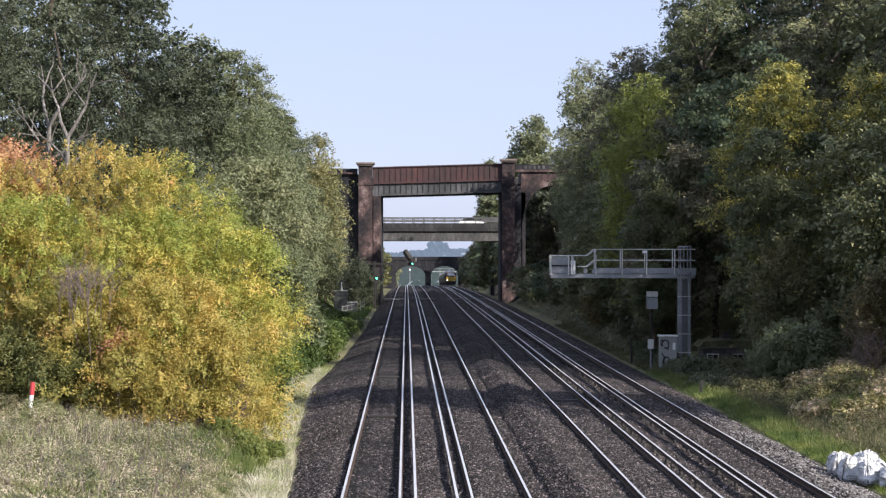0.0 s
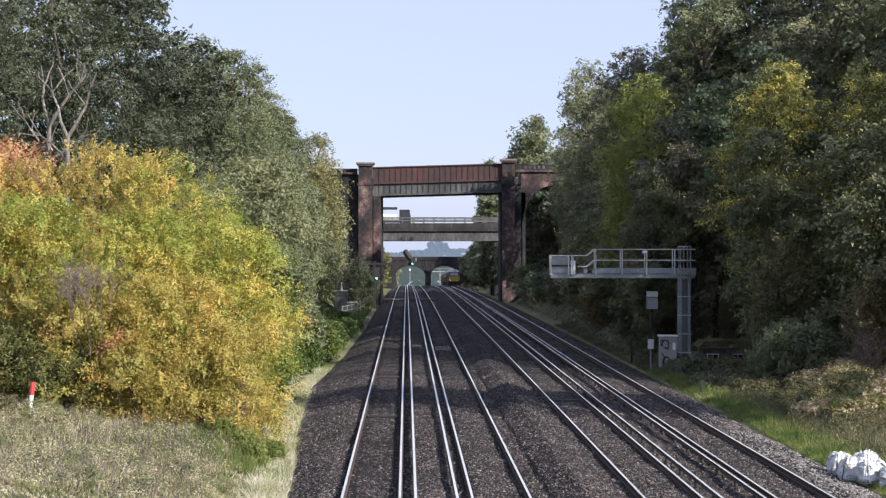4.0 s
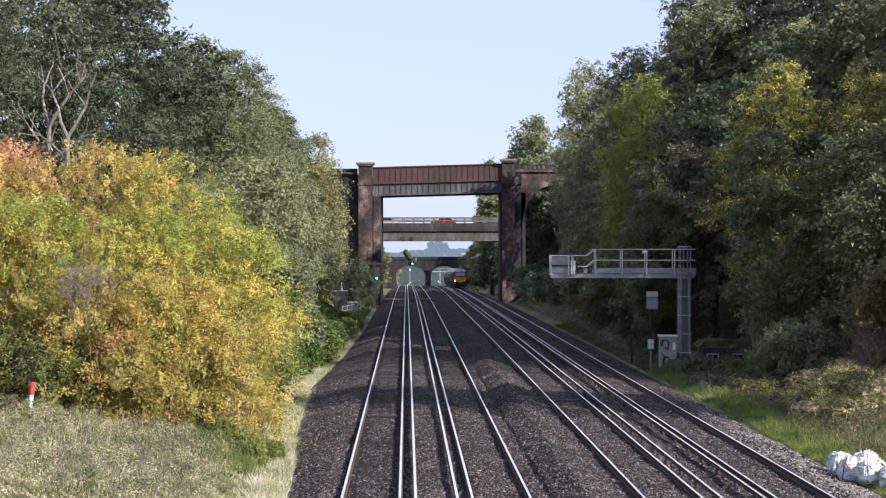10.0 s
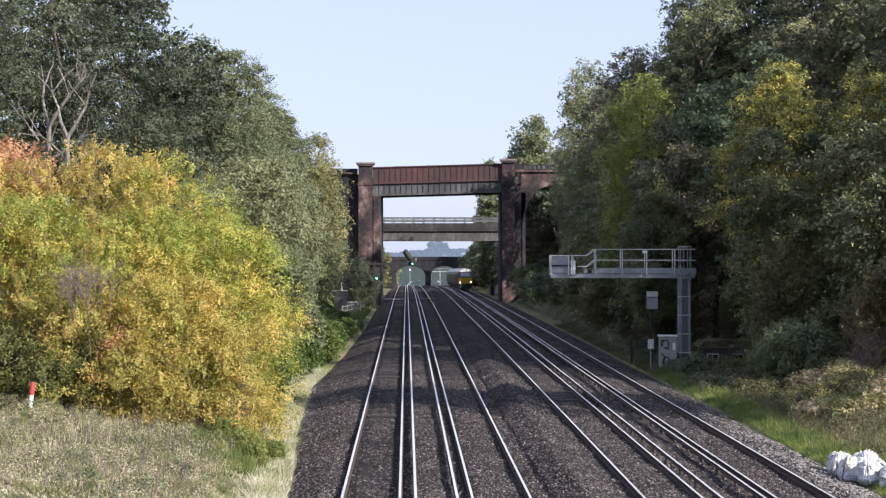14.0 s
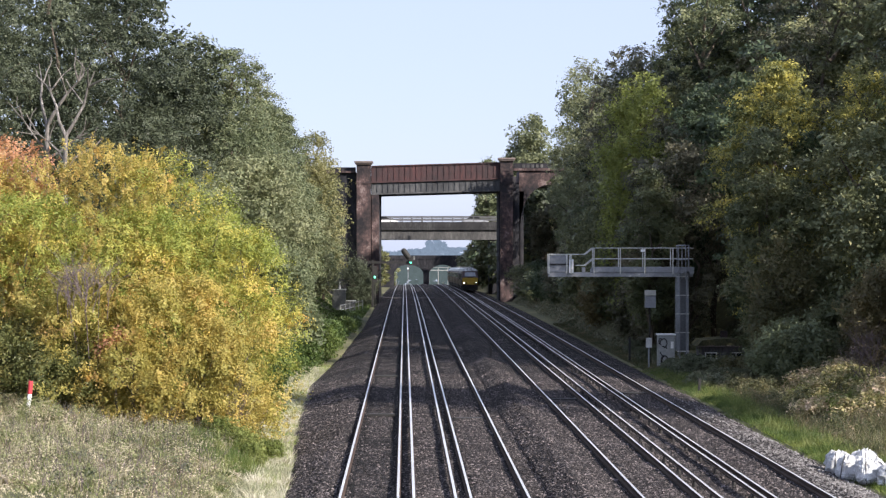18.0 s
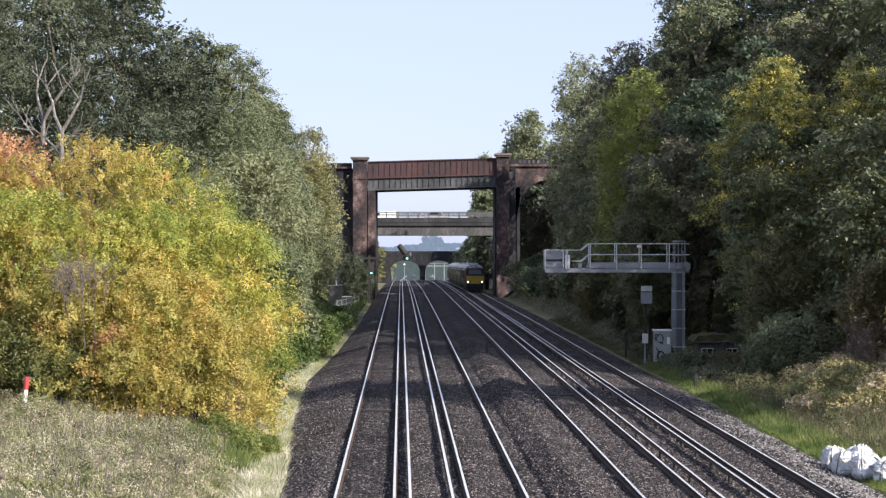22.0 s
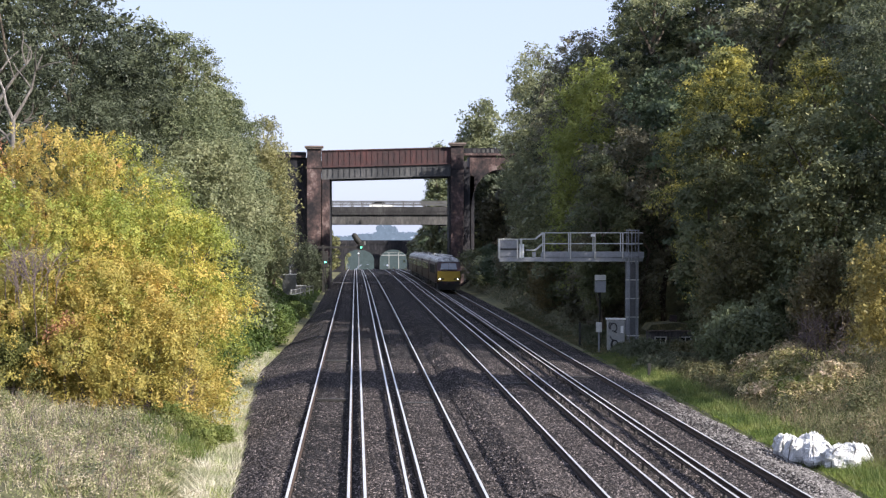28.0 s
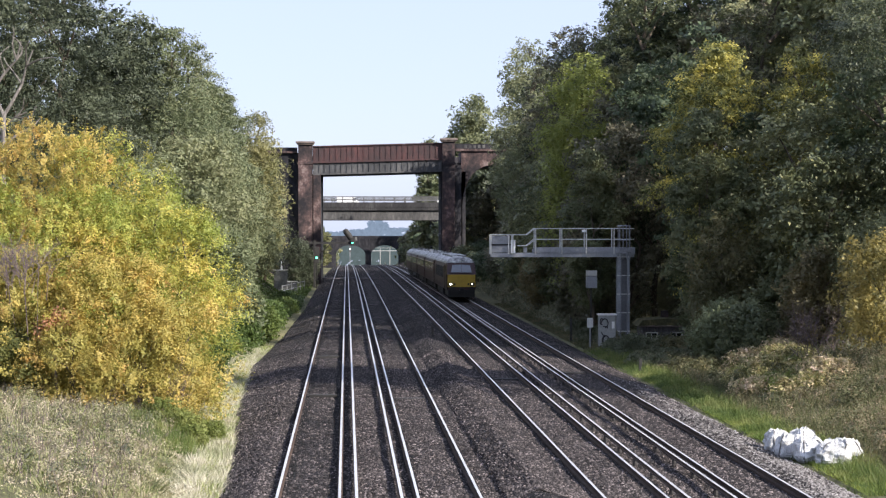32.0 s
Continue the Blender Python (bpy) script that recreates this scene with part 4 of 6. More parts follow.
BANK_LEFT = [
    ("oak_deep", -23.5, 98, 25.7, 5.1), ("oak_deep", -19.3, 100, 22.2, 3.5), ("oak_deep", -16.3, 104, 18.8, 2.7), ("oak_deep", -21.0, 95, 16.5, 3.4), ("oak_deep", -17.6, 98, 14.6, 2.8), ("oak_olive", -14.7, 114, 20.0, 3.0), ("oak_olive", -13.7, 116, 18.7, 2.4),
    ("oak_olive", -13.9, 124, 18.3, 2.4), ("oak_olive", -13.2, 121, 17.2, 2.1), ("oak_olive", -12.9, 131, 16.6, 1.9), ("oak_olive", -14.4, 136, 18.0, 3.0), ("oak_olive", -13.3, 140, 17.6, 2.2), ("birch_yellow", -14.6, 190, 19.7, 3.3), ("birch_yellow", -12.9, 170, 15.3, 2.5),
    ("willow_grey", -12.5, 106, 15.3, 3.0), ("willow_grey", -10.5, 102, 11.6, 2.0), ("oak_olive", -10.9, 118, 11.2, 2.0), ("ash_mid", -12.6, 150, 12.0, 2.6), ("ash_mid", -13.6, 186, 13.3, 2.0),
    ("oak_deep", -26.2, 90, 21.4, 4.2), ("willow_grey", -9.6, 100, 6.0, 1.7)]
BANK_RIGHT = [
    ("birch_pale", 14.8, 165, 25.6, 3.7), ("oak_brown", 16.2, 142, 24.1, 3.9), ("oak_dark", 20.4, 128, 27.7, 4.2), ("ash_deep", 24.6, 131, 30.0, 4.6),
    ("oak_brown", 25.6, 108, 27.8, 4.4), ("oak_dark", 28.0, 107, 27.8, 4.6), ("ash_mid", 32.0, 104, 27.8, 4.6), ("oak_dark", 27.5, 117, 28.5, 4.6), ("ash_mid", 35.0, 112, 28, 5.0), ("maple_yellow", 14.6, 120, 18.5, 3.0), ("oak_gold", 18.9, 92, 16.6, 3.1),
    ("ash_deep", 18.4, 110, 17.5, 3.1), ("oak_gold", 23.8, 91, 16.0, 3.2), ("ash_mid", 17.3, 87, 12.6, 1.9), ("ash_mid", 13.4, 104, 11.3, 1.6), ("ash_mid", 14.6, 180, 19.2, 2.8), ("birch_pale", 14.0, 250, 26.6, 4.2), ("willow_grey", 13.2, 254, 22.5, 3.8),
    ("birch_pale", 9.4, 330, 24.0, 2.2), ("oak_dark", 9.0, 326, 18.0, 3.0), ("oak_deep", 15.5, 243, 15.5, 4.0), ("oak_deep", 21.0, 246, 17, 4.5)]
for sp, x, y, top, r in BANK_LEFT + BANK_RIGHT:
    near_left = x < 0 and y < 145
    hang = sp.startswith("birch")
    fine = sp == "willow_grey" or sp.startswith("maple")
    far = x > 30 or y > 240
    leaves = 6000 if x > 30 else 11000 if far else 16000 if x > 27 else 30000 if near_left else 27000 if y < 135 else 18000
    size = 0.24 if far else 0.13 if x > 27 else 0.07 if near_left else 0.085 if y < 110 else 0.1 if y < 145 else 0.118
    if hang or fine:
        tree(sp, x, y, top, r, label=LABEL[sp], leaves=leaves, size=size, clumps=190, lobe=0.75, hollow=0.35, lift=0.4 if hang else 0.7, shape=0.35 if sp == "maple_yellow" else 0.5,
             droop=0.8 if hang else 0.0, twig=12, shoot=0.9, rise=-1.2 if hang else 0.7)
    else:
        tree(sp, x, y, top, r, label=LABEL[sp], leaves=leaves, size=size, clumps=int(20 + 15 * r), lobe=1.15, hollow=0.55, lift=0.7, twig=22, flat=0.85, spray=0.2 if y < 145 else 0.26)


def bank_row(side, y0, y1, step, d0, d1, top0, top1, r, kinds, seed, leaves=11000, size=0.12, low=0.06):
    """A ragged row of trees along one bank, at a distance from the ballast's foot."""
    rng = np.random.default_rng(seed)
    y = y0
    while y < y1:
        d = rng.uniform(d0, d1)
        x = float(left_foot(y)) - d if side < 0 else float(right_foot(y)) + d
        sp = kinds[int(rng.integers(len(kinds)))]
        tree(sp, x, y, rng.uniform(top0, top1) + float(z_rail(y)), r * rng.uniform(0.85, 1.2), label=LABEL[sp], leaves=leaves, size=size, clumps=60, lobe=1.1, low=low, twig=18, hollow=0.6, lift=0.7, flat=0.85, spray=0.26)
        y += step * rng.uniform(0.8, 1.25)


bank_row(1, 102, 160, 7, 15, 19, 22, 25, 4.2, ["oak_dark", "oak_brown", "ash_deep"], 27, 7000, 0.15, 0.3)
# hidden rear row, added to keep sun off the far tracks
bank_row(1, 112, 204, 7, 12, 15, 19, 22.5, 4.0, ["oak_dark", "ash_deep"], 31, 5000, 0.2, 0.1)
tree("oak_deep", 25.2, 80.5, 24, 3.6, low=0.2, label=LABEL["oak_deep"], leaves=30000, size=0.075, clumps=70, lobe=1.15, hollow=0.55, lift=0.7, twig=22, flat=0.85, spray=0.2)
# tall oaks deeper in the wood, added mostly out of view to shade the ballast
for x, y, top, r in ((31.5, 98, 24, 4.5), (34, 106, 25, 5.0), (31, 112, 24.5, 4.5), (36, 115, 26, 5.0)):
    tree("oak_dark", x, y, top, r, low=0.3, label=LABEL["oak_dark"], leaves=9000, size=0.17, spray=0.3, twig=14, hollow=0.3)
# trees added just past the picture's side, mostly unseen, to shade lines and verge
tree("oak_dark", 22.7, 55.6, 21.5, 3.9, low=0.45, label=LABEL["oak_dark"], leaves=12000, size=0.16)
tree("oak_dark", 23.4, 60, 15.5, 2.8, low=0.3, label=LABEL["oak_dark"], leaves=9000, size=0.16)
for x, y, top, r in ((26.6, 78.5, 13, 2.8), (26.2, 73.5, 13, 2.6), (27.0, 86, 20, 3.0), (28.0, 91.5, 21, 3.0)):
    tree("oak_dark", x, y, top, r, low=0.15, label=LABEL["oak_dark"], leaves=15000, size=0.1, spray=0.24, twig=18, hollow=0.4)
# a closed wood behind the first trees of the bank
for x, y, top, r in ((23.0, 146, 27.5, 4.4), (25.5, 141, 30.5, 5.2), (29, 136, 32, 5.5), (33, 128, 32, 5.5), (37, 122, 32, 6), (23, 133, 24, 5.0), (19.2, 150, 23.5, 3.8), (16.8, 172, 23.0, 3.2), (30, 118, 27, 5.0)):
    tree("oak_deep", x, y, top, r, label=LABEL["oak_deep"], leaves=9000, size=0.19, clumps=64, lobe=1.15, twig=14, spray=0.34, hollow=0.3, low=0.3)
tree("oak_dark", 17.5, 203, 25.5, 3.4, label=LABEL["oak_dark"], leaves=14000, size=0.16)
tree("oak_dark", 21.5, 210, 27, 3.8, label=LABEL["oak_dark"], leaves=14000, size=0.16)
DARK = ["oak_dark", "ash_mid", "oak_dark", "ash_deep", "oak_brown"]
bank_row(1, 100, 208, 9, 8, 12, 16.5, 20, 3.6, DARK, 11, 6500, 0.15)
bank_row(1, 82, 112, 6, 13, 18, 13, 17, 3.6, DARK, 24, 7500, 0.15, 0.1)
bank_row(1, 106, 176, 8, 4.6, 6.6, 12, 17, 3.0, DARK, 12)
bank_row(1, 80, 106, 6, 9.5, 12, 9, 13, 2.8, ["oak_dark"], 22)
bank_row(1, 107, 166, 7, 2.6, 3.8, 5.5, 9, 2.1, DARK, 13)
bank_row(-1, 112, 215, 10, 9, 13, 15, 18.5, 3.2, ["oak_olive", "ash_mid", "oak_olive"], 14, 6500, 0.155)
bank_row(-1, 88, 112, 7, 12, 16, 10, 14, 3.0, ["oak_deep"], 29, 9000, 0.115)
for x, y, top, r in ((-27.5, 108, 26.5, 5.5), (-22.5, 112, 25.0, 5.0), (-18.4, 116, 22.0, 3.6), (-31, 100, 25, 5.5), (-17.0, 108, 17.5, 3.0)):
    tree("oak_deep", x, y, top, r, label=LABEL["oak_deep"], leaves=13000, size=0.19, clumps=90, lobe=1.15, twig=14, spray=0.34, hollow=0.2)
bank_row(-1, 92, 172, 9, 5, 7, 9, 13, 2.5, ["oak_olive", "ash_mid", "willow_grey"], 15, 13000, 0.088)
bank_row(-1, 92, 112, 8, 2.4, 3.8, 1.8, 3.4, 1.3, ["ash_mid", "willow_grey", "oak_dark"], 16)
bank_row(1, 172, 217, 6, 1.4, 4.2, 2.6, 5.0, 1.7, DARK, 23, 5000, 0.12)
bank_row(1, 250, 430, 16, 1.6, 4, 6, 10, 3.0, DARK, 17, 3500, 0.3)
# two taller rear rows, added largely out of sight to shade tracks and train
bank_row(1, 236, 430, 14, 7, 10, 12, 16, 3.6, DARK, 25, 3000, 0.3)
bank_row(1, 330, 442, 7, 9, 13, 16, 20, 3.8, DARK, 26, 3500, 0.3)
bank_row(-1, 236, 430, 16, 3.4, 5.4, 6, 10, 3.0, ["birch_yellow", "ash_mid"], 18, 4000, 0.28)
bank_row(1, 460, 640, 26, 3, 9, 6, 11, 4.0, ["birch_pale", "birch_yellow"], 19, 5000, 0.32)
bank_row(-1, 460, 640, 26, 3, 9, 6, 11, 4.0, ["birch_pale", "birch_yellow"], 20, 5000, 0.32)

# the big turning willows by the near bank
# the two lowest left clumps take the leaf colour darkened for shade
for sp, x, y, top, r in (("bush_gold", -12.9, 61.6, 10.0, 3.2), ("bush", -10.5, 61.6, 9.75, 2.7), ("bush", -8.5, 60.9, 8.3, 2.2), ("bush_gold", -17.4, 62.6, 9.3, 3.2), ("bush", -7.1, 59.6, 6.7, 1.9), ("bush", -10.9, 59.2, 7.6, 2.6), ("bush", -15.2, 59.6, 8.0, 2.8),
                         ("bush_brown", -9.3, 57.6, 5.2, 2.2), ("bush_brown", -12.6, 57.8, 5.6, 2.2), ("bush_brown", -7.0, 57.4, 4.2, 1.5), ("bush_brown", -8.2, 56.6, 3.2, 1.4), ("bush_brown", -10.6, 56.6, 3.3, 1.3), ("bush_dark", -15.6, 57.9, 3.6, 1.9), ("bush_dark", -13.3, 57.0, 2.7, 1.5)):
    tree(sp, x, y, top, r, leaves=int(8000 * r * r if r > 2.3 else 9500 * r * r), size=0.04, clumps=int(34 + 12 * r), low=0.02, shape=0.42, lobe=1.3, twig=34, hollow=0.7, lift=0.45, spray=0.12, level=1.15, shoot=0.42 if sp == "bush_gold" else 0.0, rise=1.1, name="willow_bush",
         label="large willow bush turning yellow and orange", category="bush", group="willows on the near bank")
tree("bush_red", -17.0, 64.0, 10.3, 1.7, leaves=20000, size=0.055, clumps=90, lobe=0.8, low=0.4, twig=20, shoot=0.7, rise=0.8, name="willow_bush", label="willow with red autumn leaves above its neighbours",
     category="bush", group="willows on the near bank")
# a twiggy bare shrub among the willows
def bare_shrub(x, y, z, h, spread, n, seed, label="bare purple-grey twiggy shrub", stem=0.0):
    rng = np.random.default_rng(seed)
    t = thing("bare_shrub", pose(x, y, z), label, "shrub")
    b = bmesh.new()

    def grow(p, d, length, r, depth):
        q = p + d * length
        tube(p, q, r, r * 0.65, 4, b, False)
        if depth:
            for _ in range(3):
                e = (d + Vector((rng.normal(0, 0.55), rng.normal(0, 0.4), rng.normal(0.15, 0.3)))).normalized()
                grow(p.lerp(q, rng.uniform(0.45, 1)), e, length * rng.uniform(0.5, 0.8), r * 0.6, depth - 1)

    for k in range(n):
        d = Vector((rng.normal(0, spread * 0.4), rng.normal(-0.1, 0.25), 1)).normalized()
        foot = Vector((rng.normal(0, spread * 0.35), rng.normal(0, 0.15) - stem * 0.2, stem + rng.normal(0, 0.3) * (stem > 0)))
        if stem and k < 4:
            tube((foot.x * 0.3, 0.9, 0), foot, 0.009, 0.008, 4, b, False)
        grow(foot, d, h * rng.uniform(0.2, 0.5), 0.013, 3)
    tagged(part("twig_tangle", b, M["twig"], t), kind="stuff")


bare_shrub(-12.2, 56.4, float(ground(-12.2, 56.4)), 2.3, 1.0, 24, 3, stem=3.9)
tree("bush_red", -11.2, 56.5, 3.6, 0.5, leaves=1200, size=0.042, clumps=30, lobe=0.9, low=0.5, twig=20, spray=0.1, level=1.1, name="willow_bush", label="low willow shoots with red autumn leaves", category="bush", group="willows on the near bank")
bare_shrub(-7.3, 56.1, float(ground(-7.3, 56.1)), 2.6, 1.0, 7, 4)
bare_shrub(19.3, 71, float(ground(19.3, 71)), 3.3, 1.8, 22, 8, "pale half-bare twiggy shrub at the wood's edge")
bare_shrub(-9.0, 55.9, float(ground(-9.0, 55.9)), 1.2, 1.0, 5, 5)


def dead_tree(x, y, top, seed):
    rng = np.random.default_rng(seed)
    z = float(ground(x, y))
    t = thing("dead_tree", pose(x, y, z), "bleached dead birch with bare forked limbs", "tree")
    h = top - z
    b = bmesh.new()
    p, fork = Vector((0, 0, -0.2)), Vector((0.1, 0, h * 0.68))
    tube(p, fork, 0.15, 0.1, 8, b)
    part("trunk", b, M["dead_bark"], t)

    def limb(o, d, length, r, depth):
        pts = [o]
        for _ in range(4):
            d = (d + Vector((rng.normal(0, 0.25), rng.normal(0, 0.2), rng.normal(0.06, 0.15)))).normalized()
            pts.append(pts[-1] + d * length / 4)
        part("limb", polytube(pts, [r * (1 - 0.2 * i) + 0.01 for i in range(5)], 6), M["dead_bark"], t)
        if depth:
            for i in (2, 3, 3):
                limb(pts[i], (d + Vector((rng.normal(0, 0.7), rng.normal(0, 0.4), rng.normal(0.15, 0.3)))).normalized(), length * 0.45, r * 0.5, depth - 1)

    limb(fork, Vector((-0.5, 0, 0.9)), h * 0.3, 0.08, 1)
    limb(fork, Vector((0.45, 0, 0.95)), h * 0.3, 0.085, 1)
    limb(fork * 0.8, Vector((0.8, 0, 0.5)), h * 0.2, 0.06, 1)
    limb(fork * 0.85, Vector((-0.8, 0, 0.6)), h * 0.22, 0.055, 1)


dead_tree(-18.6, 77, 15.9, 6)
dead_tree(-17.5, 76, 15.2, 12)


# ---- verges: grass, weeds and brambles ----
def blades(rng, x, y, z, length, width, lean=0.35):
    n = len(x)
    p = np.stack([x, y, z], 1)
    a = rng.uniform(0, 2 * np.pi, n)
    side = np.stack([np.cos(a), np.sin(a), np.zeros(n)], 1)
    up = np.stack([rng.normal(0, lean, n), rng.normal(0, lean, n), np.ones(n)], 1)
    ln = (length * rng.uniform(0.5, 1.3, n))[:, None]
    w = width * rng.uniform(0.6, 1.4, n)[:, None]
    return np.stack([p - side * w, p + side * w, p + up * ln], 1).reshape(-1, 3)


def verge(name, side, y0, y1, d0, d1, count, length, width, material, label, seed, lean=0.35):
    rng = np.random.default_rng(seed)
    y = y0 + (y1 - y0) * rng.random(count)
    tuft = noise_at(y * 0.9, seed)
    d = d0 + (d1 - d0) * rng.random(count) * (0.75 + 0.25 * tuft)
    x = np.where(side < 0, left_foot(y) - d, right_foot(y) + d)
    ob = part(name, tris_mesh(name, blades(rng, x, y, ground(x, y) - 0.03, length, width, lean), M[material]), None)
    tagged(ob, label, "grass", kind="stuff")


def noise_at(a, seed):
    return 0.5 + 0.5 * np.sin(a * 1.3 + seed) * np.sin(a * 0.37 + seed * 2)


def leafy(name, side, y0, y1, d0, d1, count, height, size, material, label, seed):
    """Low leafy herbs: small leaves at all heights up to 'height'."""
    rng = np.random.default_rng(seed)
    y = y0 + (y1 - y0) * rng.random(count)
    d = d0 + (d1 - d0) * rng.random(count)
    x = np.where(side < 0, left_foot(y) - d, right_foot(y) + d)
    lump = 0.15 + 0.85 * (0.5 + 0.5 * np.sin(x * 2.3 + seed) * np.sin(y * 1.9)) * (0.6 + 0.4 * np.sin(x * 5.1 + y * 4.3))
    p = np.stack([x, y, ground(x, y) + height * lump * rng.random(count) ** 0.7], 1)
    ob = part(name, tris_mesh(name, leaf_cloud(rng, p, np.full(count, 0.03), count, size), M[material]), None)
    tagged(ob, label, "plants", kind="stuff")


verge("weeds", -1, 36, 58, 1.6, 15, 9000, 0.28, 0.009, "herbs", "seeding weeds and dry stalks on the near bank", 31, 0.4)
verge("weed_spikes", -1, 45, 56, 5.0, 15, 1300, 0.6, 0.016, "herbs", "tall seeding weed spikes on the bank crest", 48, 0.22)
verge("tall_stalks", -1, 38, 59, 2.0, 15, 6000, 0.62, 0.009, "twig", "tall brown dead stalks among the weeds", 38, 0.25)
leafy("herb_leaves", -1, 36, 60, 1.4, 15.5, 60000, 0.42, 0.028, "herbs", "low leafy herbs on the near bank", 41)
def tussocks(name, side, y0, y1, d0, d1, n, count, r0, r1, size, material, label, seed):
    """Many leafy tufts of weeds, too many to count."""
    rng = np.random.default_rng(seed)
    y = rng.uniform(y0, y1, n)
    d = rng.uniform(d0, d1, n)
    x = np.where(side < 0, left_foot(y) - d, right_foot(y) + d)
    r = rng.uniform(r0, r1, n)
    c = np.stack([x, y, ground(x, y) + r * 0.7], 1)
    ob = part(name, tris_mesh(name, leaf_cloud(rng, c, r, count, size, flat=1.3), M[material]), None)
    tagged(ob, label, "plants", kind="stuff")


def tufts(name, side, y0, y1, d0, d1, n, per, length, width, material, label, seed, spread=0.12, lean=0.5):
    """Grass and stalks in separate tufts, blades fanning out from each."""
    rng = np.random.default_rng(seed)
    y = rng.uniform(y0, y1, n)
    d = rng.uniform(d0, d1, n)
    x = np.where(side < 0, left_foot(y) - d, right_foot(y) + d)
    off = np.repeat(rng.uniform(0.5, 1.5, n), per)[:, None] * rng.normal(0, spread, (n * per, 2))
    px, py = np.repeat(x, per) + off[:, 0], np.repeat(y, per) + off[:, 1]
    p = np.stack([px, py, ground(px, py) - 0.03], 1)
    drift = np.repeat(rng.normal(0, lean * 0.6, (n, 2)), per, 0)
    up = np.concatenate([off / spread * lean * 0.5 + drift + rng.normal(0, lean * 0.3, off.shape), np.ones((n * per, 1))], 1)
    ln = (length * np.repeat(rng.uniform(0.45, 1.35, n), per) * rng.uniform(0.6, 1.2, n * per))[:, None]
    a = rng.uniform(0, 2 * np.pi, n * per)
    w = width * rng.uniform(0.6, 1.5, n * per)[:, None]
    across = np.stack([np.cos(a), np.sin(a), np.zeros(n * per)], 1) * w
    ob = part(name, tris_mesh(name, np.stack([p - across, p + across, p + up * ln], 1).reshape(-1, 3), M[material]), None)
    tagged(ob, label, "grass", kind="stuff")


tufts("weed_clumps", -1, 38, 59, 1.6, 15.5, 520, 38, 0.32, 0.024, "herbs", "clumps of grey-green weeds gone to seed", 61, 0.13, 0.85)
tufts("green_weed_clumps", -1, 38, 59, 1.8, 15.5, 220, 34, 0.24, 0.018, "grass_mid", "green grass clumps among the seeding weeds", 62, 0.13, 0.6)
tufts("brown_weed_clumps", -1, 38, 59, 1.6, 15, 420, 40, 0.34, 0.016, "herbs_dark", "brown withered weed clumps", 63, 0.14, 0.8)
tussocks("weed_tufts", -1, 38, 59, 1.8, 15.5, 1000, 76000, 0.08, 0.32, 0.027, "herbs", "grey-green weed tufts gone to seed", 51)
tussocks("dark_weed_tufts", -1, 38, 60, 2.4, 15.5, 160, 13000, 0.1, 0.26, 0.042, "weedy", "darker green nettle tufts", 52)
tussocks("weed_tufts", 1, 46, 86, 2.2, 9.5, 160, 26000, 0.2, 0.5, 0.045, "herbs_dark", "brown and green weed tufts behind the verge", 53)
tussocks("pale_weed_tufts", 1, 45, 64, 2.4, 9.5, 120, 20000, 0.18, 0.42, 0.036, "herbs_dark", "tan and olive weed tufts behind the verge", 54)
verge("dry_stalks", 1, 45, 64, 2.4, 9.5, 9000, 0.5, 0.009, "herbs", "pale dry stalks behind the verge", 55, 0.35)
tufts("dry_grass", -1, 38, 96, -0.1, 1.0, 560, 40, 0.27, 0.011, "grass_dry", "pale straw grass tufts along the ballast edge", 32, 0.16, 0.8)
tufts("short_dry_grass", -1, 38, 100, -0.1, 1.2, 900, 16, 0.16, 0.014, "grass_dry", "short bleached grass along the ballast edge", 64, 0.3, 0.9)
tufts("edge_grass", -1, 38, 100, -0.25, 0.8, 300, 36, 0.24, 0.012, "grass_green", "lime green grass tufts in the straw", 65, 0.15, 0.7)
tufts("grass", -1, 50, 57.5, 1.2, 3.2, 120, 50, 0.42, 0.013, "grass_mid", "fresh green grass tufts at the foot of the bank", 33, 0.16, 0.5)
tufts("edge_grass", 1, 42, 96, -0.55, 0.5, 260, 26, 0.15, 0.011, "grass_mid", "grass tufts creeping into the gravel", 66, 0.16, 0.8)
verge("grass", 1, 42, 92, 0.35, 1.8, 30000, 0.22, 0.011, "grass_mid", "green verge grass beside the gravel", 34, 0.6)
verge("grass", 1, 42, 62, 0.3, 1.6, 12000, 0.16, 0.01, "grass_green", "bright lime grass at the gravel edge", 46, 0.7)
verge("tall_grass", 1, 43, 90, 0.8, 2.2, 10000, 0.42, 0.012, "grass_mid", "longer green grass tufts behind the gravel", 44, 0.45)
verge("grass", 1, 90, 150, 0.35, 1.8, 15000, 0.2, 0.013, "herbs_dark", "dull verge grass, the shade put into its colour", 45, 0.6)
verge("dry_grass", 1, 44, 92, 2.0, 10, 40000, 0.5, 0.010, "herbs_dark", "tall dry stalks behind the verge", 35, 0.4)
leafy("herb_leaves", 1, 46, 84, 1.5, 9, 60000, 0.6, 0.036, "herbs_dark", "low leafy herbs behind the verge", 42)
leafy("undergrowth", 1, 70, 112, 5.0, 13, 30000, 0.7, 0.06, "weedy", "dull undergrowth below the trees", 39)
leafy("undergrowth", 1, 112, 216, 1.2, 8, 26000, 0.7, 0.075, "weedy", "dull undergrowth below the trees", 36)
leafy("undergrowth", -1, 66, 215, 0.6, 8, 28000, 0.6, 0.1, "bramble", "green undergrowth on the bank", 37)


